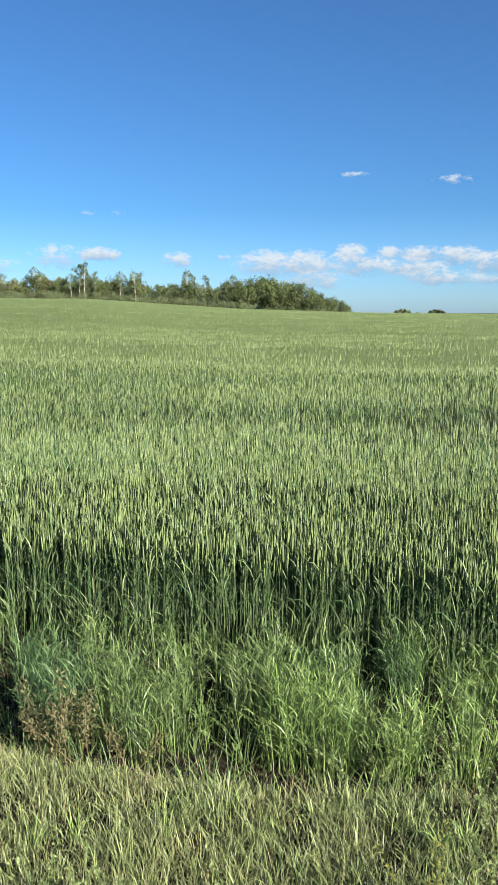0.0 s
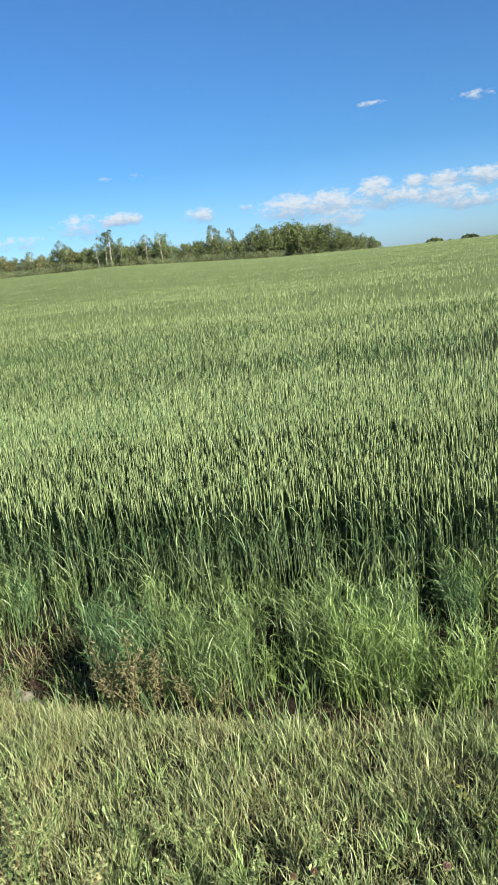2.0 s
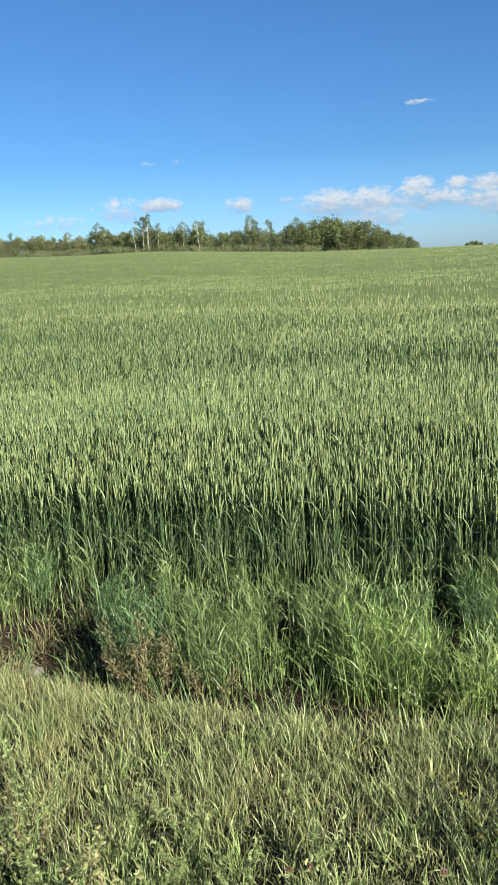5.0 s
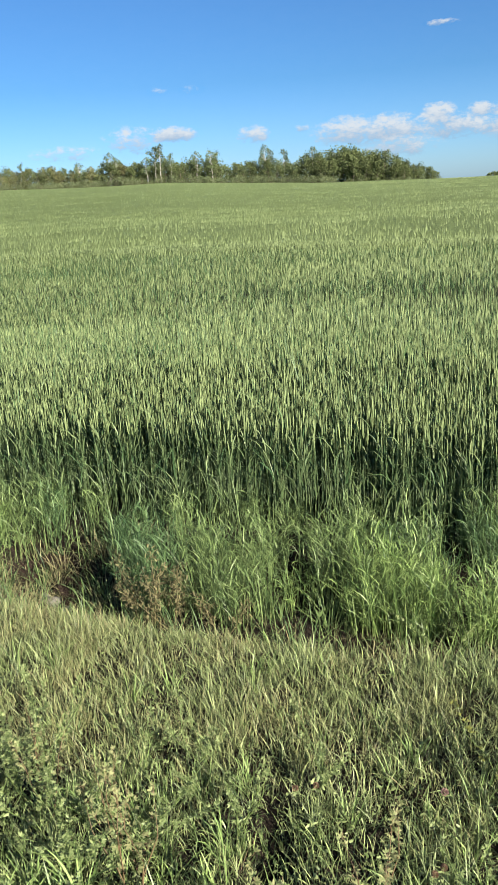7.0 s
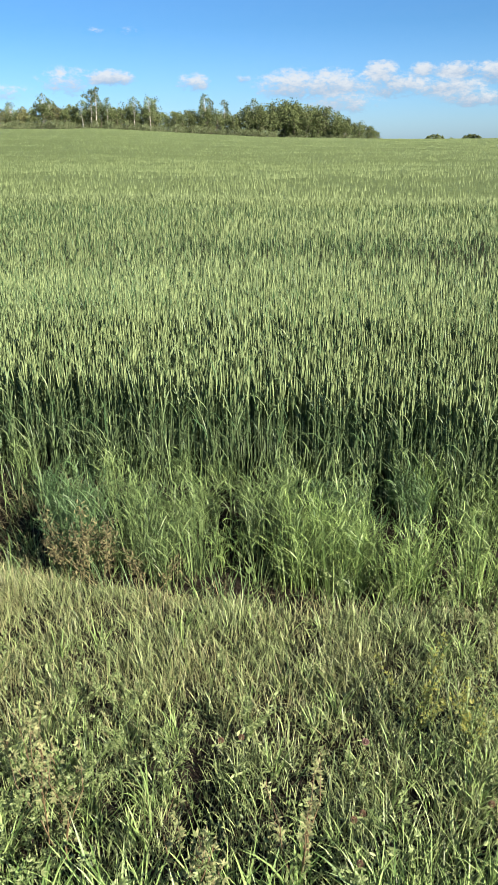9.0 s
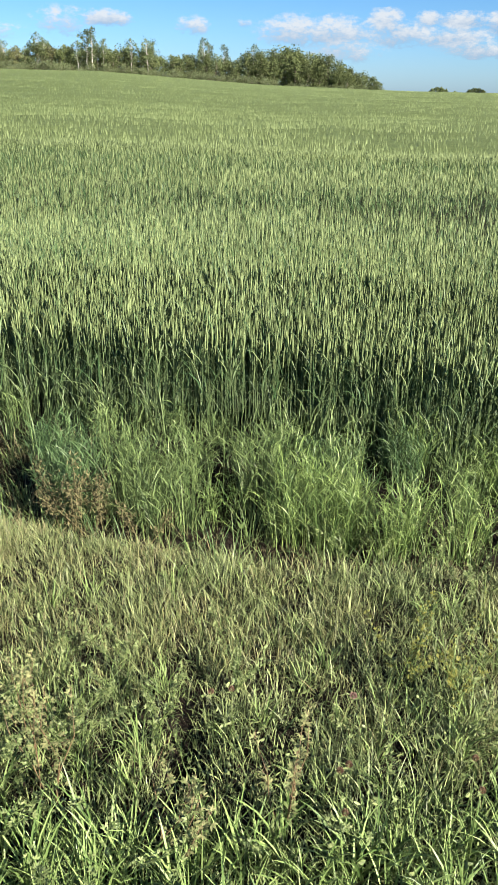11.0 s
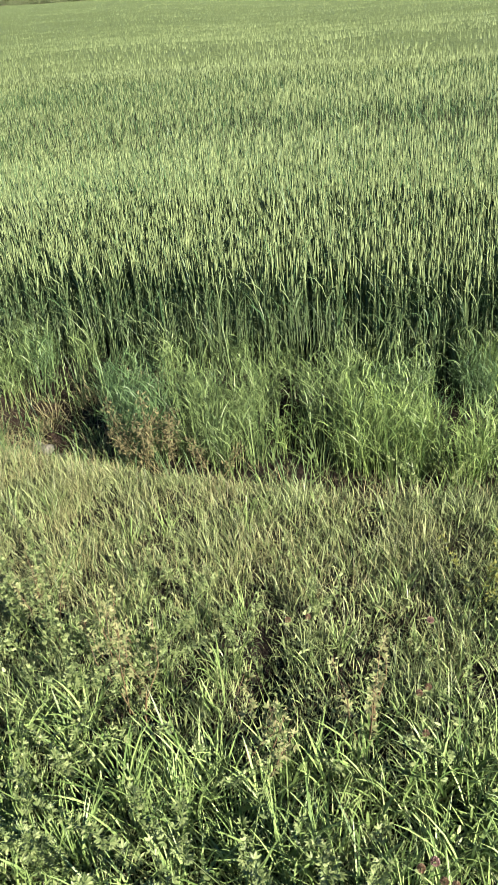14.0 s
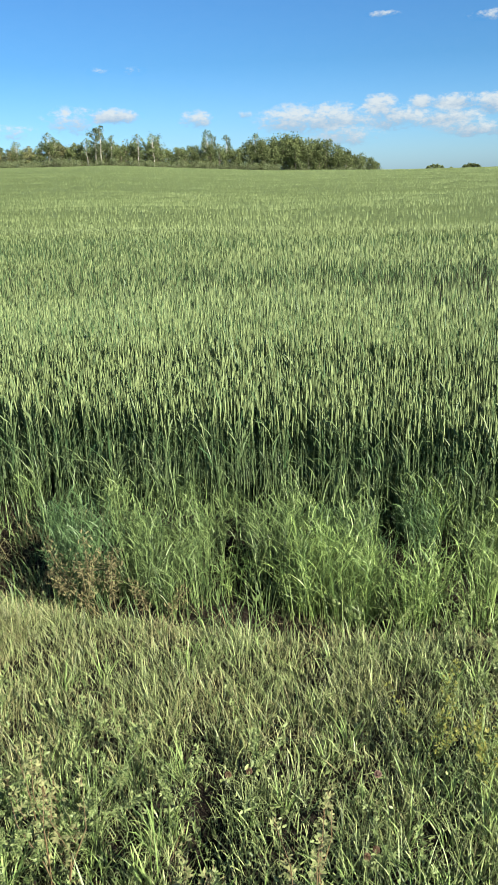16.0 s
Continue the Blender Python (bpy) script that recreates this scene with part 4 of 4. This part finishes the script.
ALF = "grey-green leafy weed with small oval leaflets"
for wx, wy, wh, wn, wl in ((-0.88, 1.72, 0.34, 6, 0.021), (-0.93, 1.60, 0.32, 6, 0.021), (-0.75, 1.58, 0.30, 5, 0.020), (-0.65, 1.50, 0.30, 5, 0.020), (-0.52, 1.57, 0.28, 4, 0.019),
                           (-0.40, 1.54, 0.26, 4, 0.019), (-0.26, 1.64, 0.25, 5, 0.018), (-0.06, 1.86, 0.24, 5, 0.017), (-0.62, 1.24, 0.28, 5, 0.022), (-0.57, 1.38, 0.28, 5, 0.021),
                           (-0.28, 1.02, 0.30, 6, 0.022), (-0.08, 0.92, 0.28, 6, 0.022), (0.13, 0.98, 0.30, 6, 0.023), (-0.20, 0.80, 0.26, 5, 0.024), (-0.46, 0.99, 0.26, 4, 0.022),
                           (0.15, 0.86, 0.28, 5, 0.024), (-0.02, 1.36, 0.24, 3, 0.018), (-0.41, 1.88, 0.24, 4, 0.017), (-0.62, 1.06, 0.28, 4, 0.022), (-1.10, 1.66, 0.32, 5, 0.021),
                           (-1.05, 1.45, 0.30, 5, 0.021), (0.42, 1.30, 0.24, 3, 0.018), (0.60, 1.70, 0.26, 4, 0.017), (0.02, 0.74, 0.26, 5, 0.024), (0.74, 2.40, 0.24, 6, 0.018), (0.70, 1.95, 0.26, 5, 0.016),
                           (-0.60, 1.92, 0.22, 3, 0.017), (-0.95, 1.95, 0.22, 3, 0.018), (0.42, 2.80, 0.1, 5, 0.02), (0.66, 2.84, 0.1, 5, 0.02)):
    leafy_weed(wx, wy, wh, wn, wl, ALF)
for wx, wy, wh in ((0.12, 1.42, 0.44), (-0.47, 1.40, 0.40), (-0.55, 1.55, 0.36), (-0.15, 1.30, 0.34), (-0.80, 1.66, 0.38)):
    leafy_weed(wx, wy, wh, 4, 0.023, "pale weed with reddish stems and withered cream leaves", PALE, REDSTEM, 0.38, 0.06, 20)
for wx, wy in ((0.46, 1.92), (0.58, 1.84)):
    leafy_weed(wx, wy, 0.28, 7, 0.018, "yellow-green bushy weed with narrow bracts", YELLOW, GREENSTEM, 0.35, 0.09, 22)


def young_milkweed(x, y):
    root = empty("milkweed_seedling", x, y, float(ground_z(np.array(x), np.array(y))))
    z0 = float(ground_z(np.array(x), np.array(y)))
    h = 0.11 - z0
    st, lf = Batch(), Batch()
    sticks(st, np.zeros((1, 3)), np.array([[0.012, 0, h]]), np.array([0.004]), np.array([0.002]), 0, 0.01)
    p = np.array([[0.01, 0, h * 0.80], [0.01, 0, h * 0.80], [0.006, 0, h * 0.42], [0.006, 0, h * 0.42], [0.012, 0, h * 0.97], [0.012, 0, h * 0.97]])
    way = unit(np.array([[-0.3, -0.2, 0.9], [0.35, 0.1, 0.85], [0.65, -0.2, 0.7], [-0.6, 0.3, 0.2], [-0.15, 0.2, 0.95], [0.2, -0.1, 0.95]]))
    across = unit(np.cross(way, np.array([[0.1, -1.0, 0.2]])))
    oval(lf, p, way, across, np.array([0.043, 0.04, 0.038, 0.025, 0.024, 0.022]), np.array([0.011, 0.010, 0.009, 0.008, 0.006, 0.006]), 0)
    st.build("stem", [SEEDLING], root)
    tagged(lf.build("leaves", [SEEDLING], root), kind="stuff")
    tagged(root, "single pale green seedling with broad upright leaves", "seedling")


young_milkweed(-0.13, 2.70)


# ---- the mown verge ----
def verge_grass():
    b = Batch()

    def lay(density, y0, y1, length, width, lean, curl, k, m, keep, past=0.06):
        x, y = scatter(-2.6, 1.9, y0, y1, density)
        ok = (x > -0.95 * y - 0.5) & (x < 0.55 * y + 0.5) & (y < verge_edge(x) + past) & (rng.random(len(x)) < keep(x, y))
        hole = np.zeros(len(x), bool)
        for hx, hy, rx, ry in VERGE_HOLES:
            hole |= np.hypot((x - hx) / rx, (y - hy) / ry) < uni(0.25, 1.0, len(x))
        x, y = x[ok & ~hole], y[ok & ~hole]
        n = len(x)
        tight = rng.random(n) < np.clip(0.72 + 0.6 * wave(x * 18, y * 18, 65), 0.3, 1)
        x, y = x[tight], y[tight]
        n = len(x)
        vary = np.clip(1 + 0.25 * wave(x * 3, y * 3, 61) + 0.25 * wave(x * 8, y * 8, 66) + 0.2 * wave(x * 15, y * 15, 65), 0.35, 1.7)
        blades(b, rooted(x, y), uni(*length, n) * vary, uni(*width, n), uni(*lean, n), uni(*curl, n), k, m, twist=1.0)

    far = lambda x, y: np.clip((y - 1.45) / 0.5 + 0.4 * wave(x * 2, y * 2, 62), 0.22, 1.0)
    near = lambda x, y: np.clip(1.1 - (y - 1.2) / 0.6 + 0.4 * wave(x * 2.3, y * 2.3, 63) + 0.45 * np.clip((x - 0.1) / 0.4, 0, 1), 0.07, 1.0)
    all_over = lambda x, y: np.full(len(x), 1.0)
    lay(10000, 0.25, 3.0, (0.035, 0.12), (0.0018, 0.0042), (0.05, 0.85), (0.1, 1.7), 4, 0, lambda x, y: 1 - 0.5 * far(x, y))
    lay(14500, 1.2, 3.0, (0.035, 0.105), (0.0014, 0.0029), (0.02, 0.85), (0.1, 1.6), 3, 1, far)
    lay(320, 1.2, 3.0, (0.08, 0.14), (0.0012, 0.0022), (0.02, 0.5), (0.1, 1.0), 4, 1, far)
    lay(420, 0.8, 3.0, (0.04, 0.12), (0.0015, 0.0035), (0.3, 1.4), (0.0, 0.8), 4, 3, far)
    parched = lambda x, y: np.clip(2.2 * wave(x * 2.6, y * 2.6, 67) - 0.5, 0, 1) * np.clip((y - 1.2) / 0.5, 0.15, 1)
    lay(3000, 0.8, 3.0, (0.03, 0.1), (0.0014, 0.003), (0.1, 1.2), (0.0, 1.2), 3, 3, parched)
    lay(1500, 0.8, 3.0, (0.02, 0.07), (0.0015, 0.003), (0.6, 1.5), (-0.2, 0.6), 3, 5, lambda x, y: 0.15 + 0.85 * parched(x, y))
    dry_bank = lambda x, y: np.clip(1.3 - np.hypot((x + 1.9) / 0.42, (y - 2.98) / 0.4), 0, 1)
    lay(6000, 1.9, 3.6, (0.04, 0.14), (0.0016, 0.0035), (0.1, 1.1), (0.0, 1.4), 4, 3, dry_bank, 0.5)
    lay(9000, 2.4, 3.6, (0.03, 0.11), (0.0014, 0.003), (0.1, 1.0), (0.0, 1.4), 4, 1, dry_bank, 0.5)
    lay(2600, 0.25, 3.0, (0.03, 0.08), (0.0026, 0.005), (0.2, 1.1), (0.2, 1.2), 3, 0, all_over)
    # brighter blades that spring from common roots
    x, y = scatter(-2.4, 1.7, 0.3, 2.5, 380)
    ok = (x > -0.95 * y - 0.4) & (x < 0.55 * y + 0.4) & (rng.random(len(x)) < near(x, y)) & (y < verge_edge(x) - 0.05)
    for x0, y0 in zip(x[ok], y[ok]):
        n = int(rng.integers(10, 26))
        a, r = uni(0, 2 * np.pi, n), uni(0, 0.03, n)
        tall = rng.uniform(0.09, 0.22) * (1.0 if y0 < 1.4 else 0.65)
        broad = rng.uniform(0.6, 1.15) * (1.0 if y0 < 1.4 else 0.65)
        blades(b, rooted(x0 + r * np.cos(a), y0 + r * np.sin(a)), uni(0.5, 1.15, n) * tall, uni(0.0035, 0.007, n) * broad, uni(0.03, 0.55, n), uni(0.2, 1.7, n), 6, 2, az=a + rng.normal(0, 0.5, n), twist=1.0)
    # small broad leaves low among the blades
    x, y = scatter(-2.4, 1.7, 0.3, 2.6, 1700)
    ok = (x > -0.95 * y - 0.4) & (x < 0.55 * y + 0.4) & (y < verge_edge(x)) & (wave(x * 3, y * 3, 64) > -0.35) & (y < 1.7 + rng.normal(0, 0.2, len(x)))
    p = rooted(x[ok], y[ok])
    n = len(p)
    p[:, 2] += uni(0.02, 0.12, n)
    a, tilt = uni(0, 2 * np.pi, n), uni(-0.2, 1.0, n)
    way = np.stack([np.cos(a) * np.cos(tilt), np.sin(a) * np.cos(tilt), np.sin(tilt)], 1)
    size = uni(0.009, 0.022, n)
    oval(b, p, way, unit(np.cross(way, rng.normal(0, 1, (n, 3)))), size, size * uni(0.3, 0.55, n), 4)
    ob = b.build("verge_grass", [GRASS, OLIVE, BRIGHT, DRY, WEED, DEAD])
    tagged(ob, "uneven green and olive grass on the roadside verge", "grass", kind="stuff")
    # the verge goes on at either side and behind
    b = Batch()
    x, y = scatter(-8, 7, -3.0, 4.0, 420)
    ok = ((x < -0.95 * y - 0.4) | (x > 0.55 * y + 0.4)) & (y < verge_edge(x))
    x, y = x[ok], y[ok]
    n = len(x)
    beyond = np.clip(np.maximum(-0.95 * y - 0.4 - x, x - 0.55 * y - 0.4) / 0.6, 0.35, 1)
    blades(b, rooted(x, y), uni(0.08, 0.2, n), uni(0.007, 0.015, n) * beyond, uni(0.2, 0.9, n), uni(0.1, 1.5, n), 3, 0)
    ob = b.build("outer_grass", [GRASS])
    tagged(ob, "green grass farther along the verge", "grass", kind="stuff")


verge_grass()


# ---- clover flowers ----
def clover(x, y, z, mat, label, size=0.0115):
    g = float(ground_z(np.array(x), np.array(y)))
    root = empty("clover_flower", x, y, g)
    st, hd, lf = Batch(), Batch(), Batch()
    h = z - g
    sticks(st, np.zeros((1, 3)), np.array([[0.0, 0.0, h]]), np.array([0.0012]), np.array([0.0009]), 0, 0.02)
    n = 90
    i = np.arange(n) + 0.5
    up, a = 1 - 1.7 * i / n, i * 2.39996
    out = np.stack([np.sqrt(1 - up**2) * np.cos(a), np.sqrt(1 - up**2) * np.sin(a), up], 1)
    p = np.array([[0, 0, h]]) + out * size * 0.35
    way = unit(out + np.array([[0, 0, 0.7]]))
    oval(hd, p, way, unit(np.cross(way, rng.normal(0, 1, (n, 3)))), np.full(n, size * 0.62), np.full(n, size * 0.3), 0)
    k = 3
    aa = np.arange(k) * 2.1 + rng.uniform(0, 6)
    w = np.stack([np.cos(aa), np.sin(aa), np.full(k, 0.25)], 1)
    oval(lf, np.repeat([[0, 0, h - size * 1.2]], k, 0), unit(w), unit(np.cross(w, [[0, 0, 1.0]])), np.full(k, 0.015), np.full(k, 0.007), 0)
    st.build("stem", [GREENSTEM], root)
    hd.build("flower_head", [mat], root, smooth=False)
    lf.build("leaves", [WEED], root, smooth=False)
    tagged(root, label, "clover", "clover flowers on the verge")


for cx, cy, fresh in ((0.43, 1.09, 1), (0.24, 0.95, 0), (0.265, 0.965, 1), (0.28, 0.93, 0), (0.30, 0.925, 0), (0.27, 1.38, 0), (0.25, 1.36, 0), (0.26, 1.25, 0), (-0.075, 1.575, 0), (-0.025, 1.59, 0), (0.285, 1.60, 1), (0.56, 1.43, 0), (0.56, 1.34, 0)):
    if fresh:
        clover(cx, cy, 0.25, PINK, "pink clover flower on a thin stem")
    else:
        clover(cx, cy, 0.25, BROWNPINK, "fading brownish-pink clover flower on a thin stem", 0.010)
